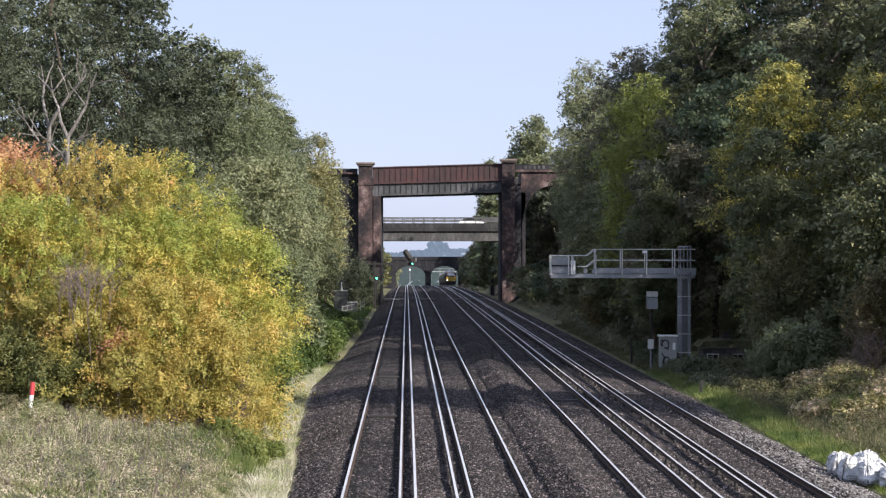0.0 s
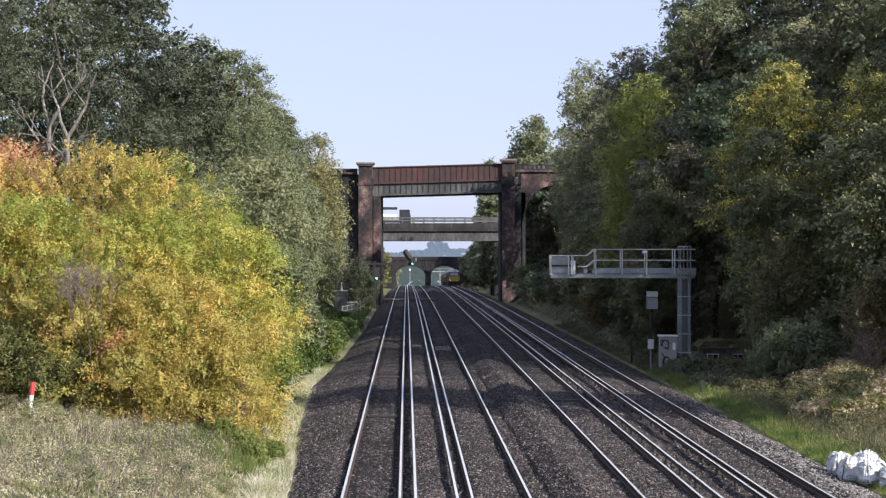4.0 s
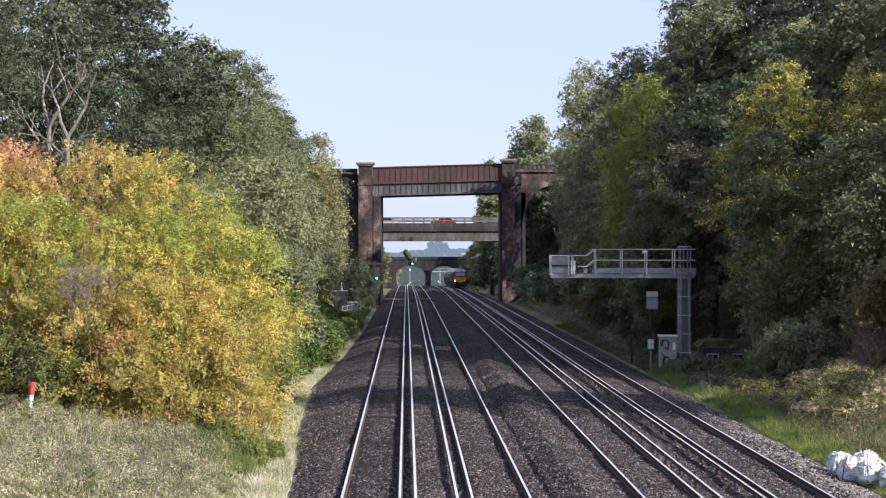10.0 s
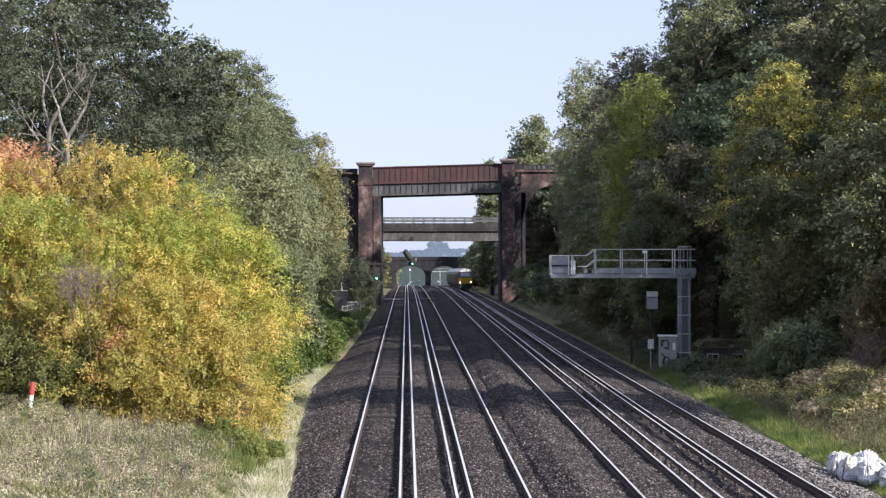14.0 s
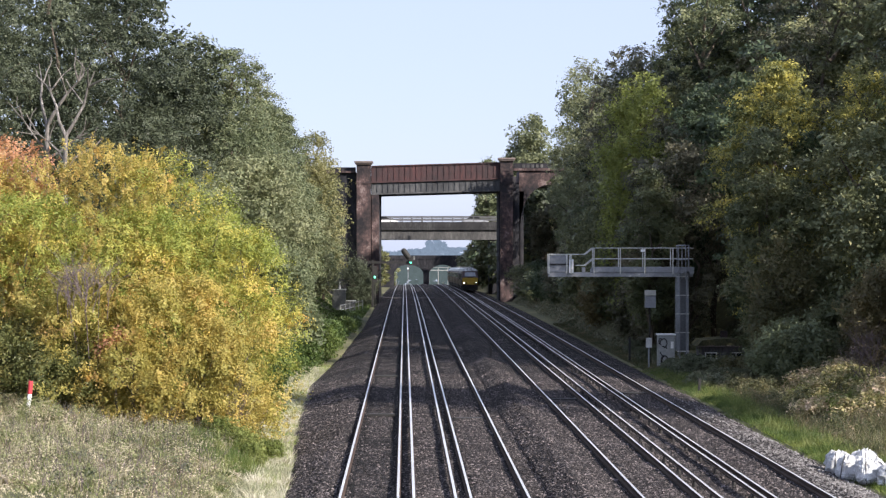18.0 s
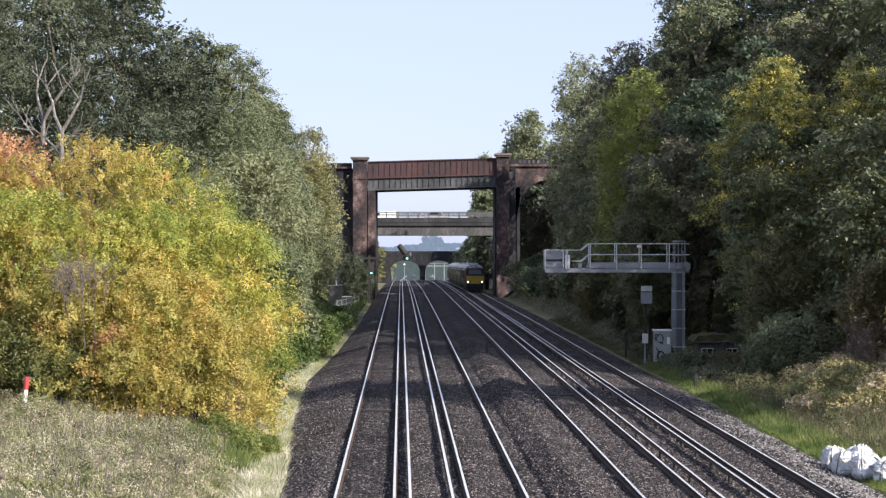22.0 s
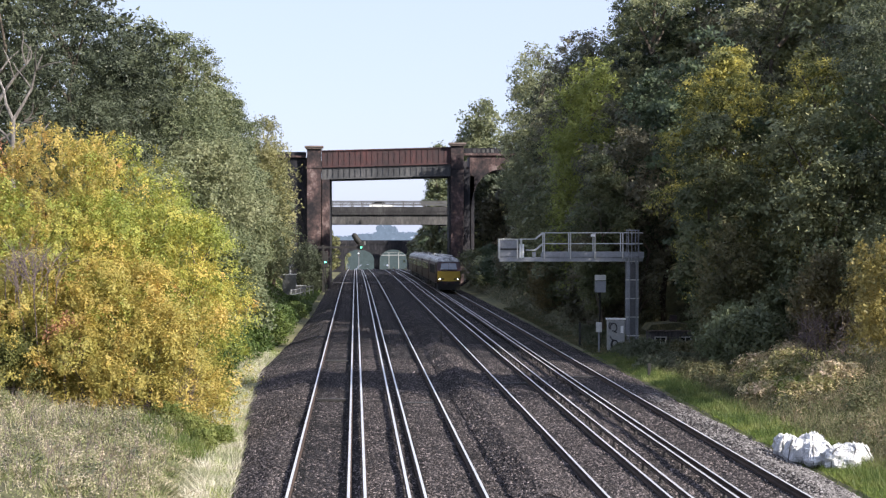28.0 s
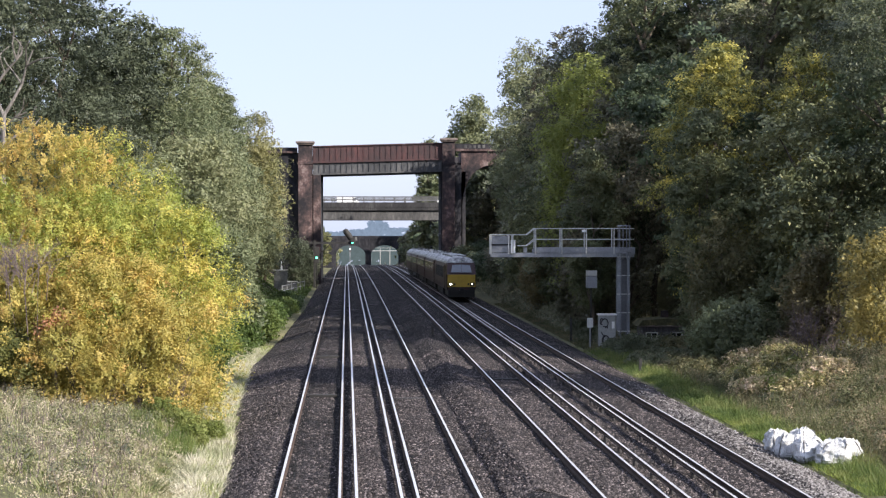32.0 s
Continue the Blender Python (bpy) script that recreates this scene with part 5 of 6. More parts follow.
def bramble(x, y, r, h, species, label, leaves=6000, size=0.07):
    z = float(ground(x, y))
    tree(species, x, y, z + h, r, leaves=leaves, size=size, clumps=45, twig=5, low=-0.1, shape=0.25, name="bramble_bush", label=label, category="bush", trunk=False, group="brambles on the verges")


bramble(-13.1, 52.8, 0.9, 0.85, "herbs", "tall grey-green seeding weeds on the bank crest", 4500, 0.026)
bramble(-14.2, 53.2, 0.8, 0.8, "herbs_dark", "tall brown seeding weeds on the bank crest", 3000, 0.035)
for x, y, r, h in ((-6.6, 54.6, 0.8, 0.75), (-7.5, 55.2, 0.9, 0.8), (-6.2, 53.2, 0.6, 0.55), (-5.9, 55.6, 0.6, 0.6)):
    bramble(x, y, r, h, "sprig_green", "fresh green leafy weed clump at the foot of the bank", 6000, 0.03)
rng = np.random.default_rng(77)
for k in range(26):
    y = 62.5 + 0.78 * k + rng.uniform(-0.6, 0.6)
    x = max(float(right_foot(y)) + 2.9, 0.212 * y) + rng.uniform(0, 3.6)
    if k % 4 == 3:
        bramble(x, y, rng.uniform(0.5, 0.9), rng.uniform(0.5, 0.9), "sprig_green", "yellow-green bramble shoots among browning leaves", 1800, 0.055)
    else:
        bramble(x, y, rng.uniform(0.7, 1.2), rng.uniform(0.55, 1.2), "bramble_brown", "bramble thicket with pink-brown autumn leaves", 2800, 0.062)
for k in range(9):
    y = 80 + 3.2 * k + rng.uniform(-1, 1)
    bramble(float(right_foot(y)) + 1.9 + rng.uniform(0, 0.8), y, rng.uniform(0.7, 1.1), rng.uniform(0.45, 0.85), "weedy", "low dull green weed clump on the verge", 7000, 0.05)
for x, y, r, h, sp in ((13.5, 87, 1.2, 1.0, "weedy"), (14.7, 83, 1.2, 0.6, "weedy"), (15.6, 87, 1.2, 0.7, "hazel_dull"), (14.9, 77.5, 1.1, 0.7, "hazel_dull"), (17.2, 85.5, 1.3, 1.9, "ash_mid")):
    bramble(x, y, r, h, sp, "dull green scrub mound between verge and wood", 5500, 0.055)
for k in range(14):
    y = 78 + 5.5 * k + rng.uniform(-1.5, 1.5)
    bramble(float(left_foot(y)) - 1.3 - rng.uniform(0, 1.2), y, rng.uniform(1.0, 1.5), rng.uniform(0.9, 1.8), "bramble", "fresh green bramble mound on the bank", 4500, 0.08)
for x, y, r, h, sp in ((20.9, 68, 1.7, 4.5, "hazel_gold"), (17.5, 84, 1.7, 7.0, "hazel_dull"), (16.9, 81, 1.3, 2.8, "willow_grey"), (12.8, 130, 1.7, 3.2, "hazel_brown"), (13.4, 140, 1.5, 3.4, "hazel_brown"), (-11.0, 205, 2.0, 6.0, "oak_deep"), (-9.6, 208, 1.3, 4.6, "oak_deep"), (20.4, 76, 1.5, 4.2, "hazel_brown"), (18.0, 88, 1.7, 4.0, "willow_grey"), (20.0, 86, 1.9, 5.4, "ash_mid"), (22.4, 82, 1.7, 4.2, "oak_dark"), (17.6, 79, 1.3, 2.6, "oak_dark"), (21.6, 79, 1.5, 3.2, "ash_mid"), (19.4, 81, 1.5, 3.0, "ash_mid"), (22.8, 74, 1.8, 4.6, "oak_dark")):
    tree(sp, x, y, float(ground(x, y)) + h, r, leaves=12500, size=0.07, clumps=90, low=0.02, shape=0.4, twig=14, shoot=0.6, rise=0.9, name="shrub", label="tall autumn shrub at the wood's edge", category="shrub", group="shrubs at the wood's edge")


def far_woods(name, y, x0, x1, base, tops, material, n, seed, label):
    rng = np.random.default_rng(seed)
    x = rng.uniform(x0, x1, n)
    top = np.interp(x, *tops)
    c = np.stack([x, y + rng.uniform(-20, 20, n), base + (top - base) * rng.random(n) ** 0.6], 1)
    s = rng.uniform(0.3, 0.7, n) * y * 0.0022
    c[:, 2] = np.minimum(c[:, 2], top - s * 0.5)
    ob = part(name, tris_mesh(name, leaf_cloud(rng, c, s, n * 34, y * 0.0009), M[material]), None)
    tagged(ob, label, "woods", kind="structure")


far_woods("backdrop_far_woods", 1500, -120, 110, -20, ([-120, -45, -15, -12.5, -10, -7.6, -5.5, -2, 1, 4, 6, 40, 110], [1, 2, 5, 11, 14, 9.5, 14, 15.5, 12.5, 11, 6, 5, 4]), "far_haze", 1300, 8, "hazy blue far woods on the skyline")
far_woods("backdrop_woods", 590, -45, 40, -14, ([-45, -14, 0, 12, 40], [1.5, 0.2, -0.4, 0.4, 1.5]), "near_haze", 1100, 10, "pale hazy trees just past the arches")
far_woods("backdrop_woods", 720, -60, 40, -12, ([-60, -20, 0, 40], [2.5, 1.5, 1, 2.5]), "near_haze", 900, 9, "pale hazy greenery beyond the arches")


# ---- lineside things ----
def gantry():
    """A cantilever signal gantry: post, boom with walkway rails, cage and the back of a signal."""
    t = thing("signal_gantry", pose(14.25, 97, 0), "galvanised steel cantilever signal gantry over the verge", "signal gantry")
    g = M["grey_steel"]
    z0 = float(ground(14.25, 97))
    b = bmesh.new()
    for x, y in ((-0.28, -0.3), (0.28, -0.3), (-0.28, 0.3), (0.28, 0.3)):
        part("post_leg", box((x - 0.07, y - 0.07, z0 - 0.3), (x + 0.07, y + 0.07, 5.0)), g, t)
    for k in range(5):
        z = z0 + 0.7 + 1.1 * k
        part("post_tie", box((-0.42, -0.41, z), (0.38, -0.37, z + 0.06)), M["pale_grey"], t)
    part("post_plate", box((-0.24, 0.1, z0 - 0.2), (0.24, 0.2, 4.9)), M["mid_steel"], t)
    part("base", box((-0.7, -0.7, z0 - 0.3), (0.7, 0.7, z0 + 0.15), bevel=0.03), M["concrete"], t)
    part("boom", box((-7.9, -0.35, 4.72), (0.62, 0.35, 4.98), bevel=0.02), g, t)
    part("boom_rib", box((-5.4, -0.33, 4.98), (0.1, 0.33, 5.2)), g, t)
    part("toe_board", box((-5.4, -0.42, 5.0), (-0.4, -0.38, 5.32)), g, t)
    part("head_plate", box((-0.5, -0.5, 4.9), (0.65, 0.5, 5.3), bevel=0.02), g, t)

    def rail(pts, r=0.028):
        b = bmesh.new()
        for p, q in zip(pts, pts[1:]):
            tube(p, q, r, n=6, bm=b)
        part("handrail", b, M["pale_grey"], t)

    for y in (-0.5, 0.5):
        rail([(-7.9, y, 6.05), (-5.75, y, 6.05), (-5.3, y, 6.42), (0.6, y, 6.42)])
        rail([(-6.3, y, 5.4), (-5.75, y, 5.4), (-5.3, y, 5.78), (0.6, y, 5.78)])
        for x, zt in ((-7.9, 6.05), (-6.85, 6.05), (-6.6, 6.05), (-5.25, 6.42), (-3.7, 6.42), (-2.25, 6.42), (-0.6, 6.42)):
            part("stanchion", tube((x, y, 4.9), (x, y, zt), 0.036, n=6), M["pale_grey"], t)
    for i in range(6):
        a = math.pi * i / 5
        x, y = 0.35 * math.cos(a), -0.45 - 0.35 * math.sin(a)
        part("cage_bar", tube((x, y, 4.6), (x, y, 6.6), 0.03, n=5), g, t)
    for z in (5.0, 5.75, 6.58):
        b = bmesh.new()
        ring = [(0.38 * math.cos(math.pi * i / 8), -0.45 - 0.38 * math.sin(math.pi * i / 8), z) for i in range(9)]
        for p, q in zip(ring, ring[1:]):
            tube(p, q, 0.03, n=5, bm=b)
        part("cage_hoop", b, g, t)
    for x in (-0.2, 0.2):
        part("ladder_rail", tube((x, -0.55, z0), (x, -0.55, 5.2), 0.03, n=5), g, t)
    # back of the signal head at the boom's end
    s = part("signal_back", box((-7.85, -0.3, 5.0), (-6.75, 0.1, 5.98), bevel=0.03), g, t, "grey back of a signal head")
    part("frame_bar", box((-7.9, -0.36, 5.42), (-6.7, -0.31, 5.5)), M["black"], s)
    part("junction_box", box((-6.72, -0.5, 4.95), (-6.45, -0.2, 5.75), bevel=0.02), M["white_paint"], t)
    part("junction_box", box((-5.95, -0.4, 5.0), (-5.75, -0.2, 5.3)), g, t)
    part("lamp", box((-2.5, -0.56, 6.2), (-2.25, -0.44, 6.34), bevel=0.02), M["white_paint"], t)


def cabinet(x, y, w, h, d, name, label, mat="cabinet_grey"):
    z = float(ground(x, y))
    t = thing(name, pose(x, y, z), label, "equipment cabinet")
    part("body", box((-w / 2, -d / 2, 0.06), (w / 2, d / 2, h), bevel=0.02), M[mat], t)
    # roof painted paler than the body, as the sunlit top
    part("roof", box((-w / 2 - 0.06, -d / 2 - 0.06, h), (w / 2 + 0.06, d / 2 + 0.06, h + 0.09), bevel=0.02), M["white_paint" if mat == "cabinet_grey" else "pale_grey"], t)
    part("plinth", box((-w / 2 - 0.05, -d / 2 - 0.05, -0.3), (w / 2 + 0.05, d / 2 + 0.05, 0.06)), M["concrete"], t)
    for s in (-1, 1):
        part("door", box((min(0.01 * s, s * (w / 2 - 0.04)), -d / 2 - 0.025, 0.14), (max(0.01 * s, s * (w / 2 - 0.04)), -d / 2 - 0.002, h - 0.08), bevel=0.008), M[mat], t)
    return t


gantry()
cab = cabinet(12.95, 94.5, 0.98, 1.85, 0.5, "location_cabinet", "grey steel trackside cabinet with black spray scrawl")
b = bmesh.new()
for cx, cz, rx, rz, a0, a1 in ((-0.02, 1.40, 0.22, 0.26, -1.5, 3.2), (-0.2, 1.5, 0.1, 0.18, 0.4, 5.2), (-0.04, 0.98, 0.26, 0.24, 0.5, 1.9), (0.0, 0.98, 0.24, 0.3, 3.4, 4.9), (0.06, 0.42, 0.2, 0.26, 0, 6.3), (0.1, 0.4, 0.3, 0.34, 2.2, 4.6)):
    pts = [(cx - 0.14 + rx * 0.9 * math.cos(a0 + (a1 - a0) * i / 10), -0.283, cz + rz * math.sin(a0 + (a1 - a0) * i / 10)) for i in range(11)]
    for p, q in zip(pts, pts[1:]):
        tube(p, q, 0.03, n=4, bm=b)
part("scrawl", b, M["graffiti"], cab, "loose black spray-painted loops")
part("notice", box((0.25, -0.284, 1.1), (0.41, -0.276, 1.5)), M["white_paint"], cab)

z = float(ground(12.0, 94.5))
pb = thing("post_box", pose(11.95, 94.3, z), "small grey trackside box on a post", "equipment box")
part("post", tube((0, 0, -0.3), (0, 0, 1.3), 0.05, n=6), M["grey_steel"], pb)
part("case", box((-0.16, -0.12, 1.2), (0.16, 0.12, 1.75), bevel=0.02), M["pale_grey"], pb)

z = float(ground(12.6, 98.4))
sb = thing("relay_box", pose(12.5, 98, z), "grey relay box high on a slim dark post", "equipment box")
part("post", tube((0, 0.2, -0.3), (0, 0.2, 3.4 - z), 0.05, n=6), M["black"], sb)
part("case", box((-0.32, -0.2, 2.85 - z), (0.32, 0.2, 3.55 - z), bevel=0.02), M["grey_steel"], sb)
part("upper_case", box((-0.32, -0.2, 3.58 - z), (0.32, 0.2, 3.9 - z), bevel=0.02), M["pale_grey"], sb)

# old hut under the trees
z = -1.0
hut = thing("hut", pose(16.9, 99, z), "derelict grey boarded hut with a mossy roof", "hut")
for k in range(14):
    part("board", box((-1.3 + 0.186 * k, -0.9, -0.3), (-1.3 + 0.186 * k + 0.176, -0.86, 1.55)), M["wood"], hut)
part("side_wall", box((-1.3, -0.85, -0.3), (-1.24, 1.2, 1.55)), M["wood"], hut)
part("side_wall", box((1.24, -0.85, -0.3), (1.3, 1.2, 1.55)), M["wood"], hut)
part("back_wall", box((-1.24, 1.14, -0.3), (1.24, 1.2, 1.55)), M["wood"], hut)
part("chimney", box((0.05, 0.2, 1.85), (0.45, 0.6, 2.4)), M["brick"], hut)
for k in range(9):
    part("roof_tile", box((-1.55 + 0.34 * k, -1.16, 1.5 + 0.012 * (k % 3)), (-1.25 + 0.34 * k, -0.95, 1.57 + 0.012 * (k % 3)), bevel=0.01), M["stone"], hut)
part("roof", prism([(-1.6, 1.55), (1.6, 1.55), (1.4, 1.85), (0.2, 2.02), (-1.3, 1.9)], -1.1, 1.4), M["moss"], hut, "moss-grown sagging roof")
for x in (-0.75, 0.75):
    w = part("window", box((x - 0.3, -0.93, 0.7), (x + 0.3, -0.9, 1.12)), M["glass"], hut)
    for lo, hi in (((x - 0.36, 1.12), (x + 0.36, 1.18)), ((x + 0.3, 0.7), (x + 0.36, 1.12)), ((x - 0.36, 0.7), (x - 0.3, 1.12)), ((x - 0.36, 0.63), (x + 0.36, 0.7)), ((x - 0.025, 0.7), (x + 0.025, 1.12))):
        part("frame", box((lo[0], -0.95, lo[1]), (hi[0], -0.9, hi[1])), M["pale_grey"], w)

# cabinets by the left pier, with a small white vent post
lc = cabinet(-11.6, 186, 1.5, 2.5, 0.7, "relay_cabinet", "weathered grey relay cabinet on the bank, shade put into its colour", "cabinet_dull")
part("vent", tube((0.1, 0, 2.59), (0.1, 0, 3.5), 0.12, 0.05, 6), M["white_paint"], lc)
cabinet(-10.4, 188, 1.1, 1.2, 0.7, "relay_cabinet", "low weathered grey relay cabinet, shade put into its colour", "cabinet_dull")


def fence(x0, y0, x1, y1, n, label):
    t = thing("fence", Matrix(), label, "fence")
    for k in range(n):
        f = k / (n - 1)
        x, y = x0 + (x1 - x0) * f, y0 + (y1 - y0) * f
        z = float(ground(x, y))
        part("post", box((x - 0.05, y - 0.05, z - 0.3), (x + 0.05, y + 0.05, z + 1.2)), M["cabinet_grey"], t)
    for h in (0.6, 1.1):
        b = bmesh.new()
        tube((x0, y0 - 0.07, float(ground(x0, y0)) + h), (x1, y1 - 0.07, float(ground(x1, y1)) + h), 0.03, n=5, bm=b)
        part("wire", b, M["grey_steel"], t)


fence(-10.8, 176, -9.4, 196, 6, "pale post and rail fence beside the cabinets")

# signals on the left, in front of the pier
sg = thing("bracket_signal", pose(-8.6, 206, 0), "dark bracket signal with hooded heads, one lit green over the tracks", "railway signal")
zb = float(z_rail(206)) - 0.8
part("post", box((-0.14, -0.14, zb), (0.14, 0.14, 4.9)), M["black"], sg)
part("bracket_arm", box((-1.6, -0.12, 4.45), (4.75, 0.12, 4.72)), M["black"], sg)
part("arm_brace", tube((0, 0, 2.6), (1.9, 0, 4.45), 0.06, n=5), M["black"], sg)
h = part("signal_head", box((4.35, -0.2, 4.25), (5.05, 0.2, 5.3), bevel=0.05), M["black"], sg)
part("lens", tube((4.76, -0.24, 4.6), (4.76, -0.2, 4.6), 0.12, n=12), M["lamp_green"], h)
part("hood", tube((4.76, -0.42, 4.82), (4.76, -0.2, 4.82), 0.2, n=8), M["black"], h)
part("hooded_head", polytube([Vector(p) for p in ((4.62, 0, 5.05), (4.55, 0, 5.15), (4.4, 0, 5.36), (3.9, 0, 6.04), (3.78, 0, 6.21), (3.72, 0, 6.29))], [0.2, 0.32, 0.37, 0.37, 0.3, 0.14], 12), M["black"], sg, "tilted black round-ended head")
part("relay_case", box((5.1, -0.1, 4.9), (5.32, 0.1, 5.35), bevel=0.02), M["cabinet_dull"], sg)
low = thing("colour_light_signal", pose(-8.25, 204, 0), "post signal showing a green light", "railway signal")
part("post", tube((0, 0, float(z_rail(204)) - 0.8), (0, 0, 2.1), 0.08, n=8), M["black"], low)
hd = part("signal_head", box((-0.3, -0.15, 2.1), (0.3, 0.15, 4.1), bevel=0.04), M["black"], low)
part("lens", tube((0, -0.19, 2.78), (0, -0.15, 2.78), 0.12, n=12), M["lamp_green"], hd)

# white bulk bags of stone on the verge
def sack(x, y, r, h, seed, turn):
    """A slumped woven bulk bag: squarish, folded along its sides, crumpled on top, with two lifting straps."""
    z = float(ground(x, y))
    o = Vector((seed * 3.1, seed * 1.7, 0))
    lean = Vector((math.sin(seed * 2.3), math.cos(seed * 1.3), 0)) * 0.12 * r

    def shape(d, proud=1.0):
        d = d.normalized()
        q = Vector([math.copysign(abs(c) ** 0.45, c) for c in d])
        q /= max(1.0, (abs(q.x) ** 4 + abs(q.y) ** 4 + abs(q.z) ** 4) ** 0.25)
        up = max(0.0, q.z)
        sag = 1.0 + 0.14 * (1 - (q.z + 0.2) ** 2) + noise.noise(q * 1.6 + o) * 0.3
        fold = 0.1 * abs(noise.noise(Vector((q.x * 1.5, q.y * 1.5, q.z * 8)) + o)) + 0.13 * abs(noise.noise(q * 3.2 + o)) + 0.05 * abs(noise.noise(q * 8 + o))
        k = (sag - fold) * (1 - 0.3 * up ** 3) * proud
        ridge = 0.62 * abs(noise.noise(Vector((q.x * 2.6, q.y * 2.6, 3)) + o)) + 0.3 * abs(noise.noise(Vector((q.x * 6, q.y * 6, 9)) + o))
        corner = 0.55 * abs(d.x * d.y) * 2
        top = up ** 2 * (ridge + corner - 0.2)
        return Vector((q.x * r * k * 1.08, q.y * r * k * 0.95, max(-0.1, (q.z * 0.48 + 0.44 + top * 0.45) * h * proud))) + lean * up * 2.5

    b = bmesh.new()
    bmesh.ops.create_icosphere(b, subdivisions=5, radius=1.0)
    for v in b.verts:
        v.co = shape(v.co.copy())
    t = thing("bulk_bag", pose(x, y, z, 0, 0, turn), "full white woven bulk bag, creased and slumped in the grass", "bulk bag", "bags on the verge")
    part("bag", b, M["sack"], t)
    for u in (-0.38, 0.36):
        pts = [shape(Vector((u, -0.75, w)), 1.015) for w in (-0.5, -0.2, 0.1, 0.35, 0.6)]
        part("strap", polytube(pts, [0.02] * 5, 5), M["dark_steel"], t, "dark lifting strap")


for i, (x, y, r, h, turn) in enumerate(((12.25, 50.4, 0.34, 0.76, 12), (12.3, 49.2, 0.37, 0.78, -10), (12.85, 49.7, 0.34, 0.84, 30), (12.7, 48.3, 0.38, 0.78, 8), (13.2, 47.6, 0.43, 0.78, -14), (13.7, 48.2, 0.38, 0.66, 22))):
    sack(x, y, r, h, i + 2, turn)

# red-topped white marker post on the near bank
z = float(ground(-13.5, 54))
mk = thing("marker_post", pose(-13.55, 54, z), "white marker post with a red top, leaning among weeds", "marker post")
part("shaft", tube((-0.12, 0, -0.3), (0.0, 0, 2.05 - 0.42 - z), 0.07, n=10), M["white_paint"], mk)
part("red_band", tube((0.0, 0, 2.05 - 0.42 - z), (0.035, 0, 2.05 - z), 0.075, n=10), M["red"], mk)

# small posts and slabs
for x, y, h, w in ((11.5, 100, 1.5, 0.06), (2.9, 96, 0.9, 0.06), (12.3, 78, 0.7, 0.07)):
    z = float(ground(x, y)) if x > 5 else -0.2
    p = thing("post", pose(x, y, z), "short dark weathered trackside post", "post")
    part("shaft", box((-w, -w, -0.3), (w, w, h), bevel=0.01), M["black"], p)
rng = np.random.default_rng(41)
# near-black slabs stand in for shadow bars across the ballast
for curve, y in ((x_one, 84.0), (x_two, 63.0), (x_one, 64.5), (x_four, 74.0), (x_three, 71.0), (x_two, 132.0), (x_two, 127.0), (x_two, 150.0)):
    off = 0.0 if curve is not x_two or y < 100 else 2.3
    s = thing("trackside_slab", pose(float(curve(y)) + off, y, -0.15, 0, 0, rng.uniform(-4, 4)), "flat dark slab in the ballast, standing for a shadow bar", "slab", "slabs in the ballast")
    part("slab", box((-0.55, -0.14, -0.05), (0.55, 0.14, 0.06), bevel=0.02), M["black"], s)

z = float(ground(-9.4, 150))
st = thing("stake", pose(-9.4, 150, z, 0, 40, 0), "thin white stake leaning on the bank", "stake")
part("shaft", tube((0, 0, -0.3), (0, 0, 1.1), 0.05, n=6), M["white_paint"], st)

# row of dark boards across the tracks by the bridge
cw = thing("crossing_boards", pose(0, 226, float(z_rail(226))), "row of dark boards across the tracks", "crossing")
for k in range(16):
    part("board", box((-9 + 1.0 * k, -0.8, -0.16), (-9 + 1.0 * k + 0.96, 0.8, -0.02)), M["wood"], cw)

# station gear past the far arches
fb = thing("footbridge", pose(0.6, 560, -6.8), "pale steel footbridge over the tracks beyond the arches", "footbridge")
part("deck", box((-5.0, 0, 5.4), (5.2, 2.4, 5.62)), M["cabinet_grey"], fb)
part("handrail", box((-5.0, -0.1, 6.45), (5.2, 0.0, 6.55)), M["cabinet_grey"], fb)
for x in (-4.8, -1.6, 1.7, 5.0):
    part("column", box((x - 0.12, 0.2, -3), (x + 0.12, 0.5, 6.45)), M["cabinet_grey"], fb)
for x, z in ((-14.3, -1.65), (-10.5, -0.15)):
    fs = thing("distant_signal", pose(x, 520, z), "distant post signal showing a pale light", "railway signal")
    part("post", tube((0, 0, -9), (0, 0, -0.9), 0.12, n=6), M["grey_steel"], fs)
    hd = part("signal_head", box((-0.35, -0.2, -0.9), (0.35, 0.2, 0.9), bevel=0.06), M["dark_steel"], fs)
    part("lens", tube((0, -0.26, 0), (0, -0.2, 0), 0.2, n=12), M["lamp_pale"], hd)


# ---- the train ----
def wheelset(parent, y):
    for s in (-1, 1):
        part("wheel", tube((s * 0.7, y, 0.5), (s * 0.84, y, 0.5), 0.5, n=16), M["black"], parent)


def bogie(t, y):
    b = part("bogie", box((-1.15, y - 1.9, 0.35), (1.15, y + 1.9, 0.8), bevel=0.05), M["black"], t)
    for o in (-1.25, 1.25):
        wheelset(b, y + o)


SECTION = [(-1.3, 0.95), (1.3, 0.95), (1.36, 1.4), (1.36, 2.95), (1.28, 3.28)]
ROOF = [(1.28, 3.28), (1.08, 3.62), (0.7, 3.83), (0.22, 3.92), (-0.22, 3.92), (-0.7, 3.83), (-1.08, 3.62), (-1.28, 3.28)]


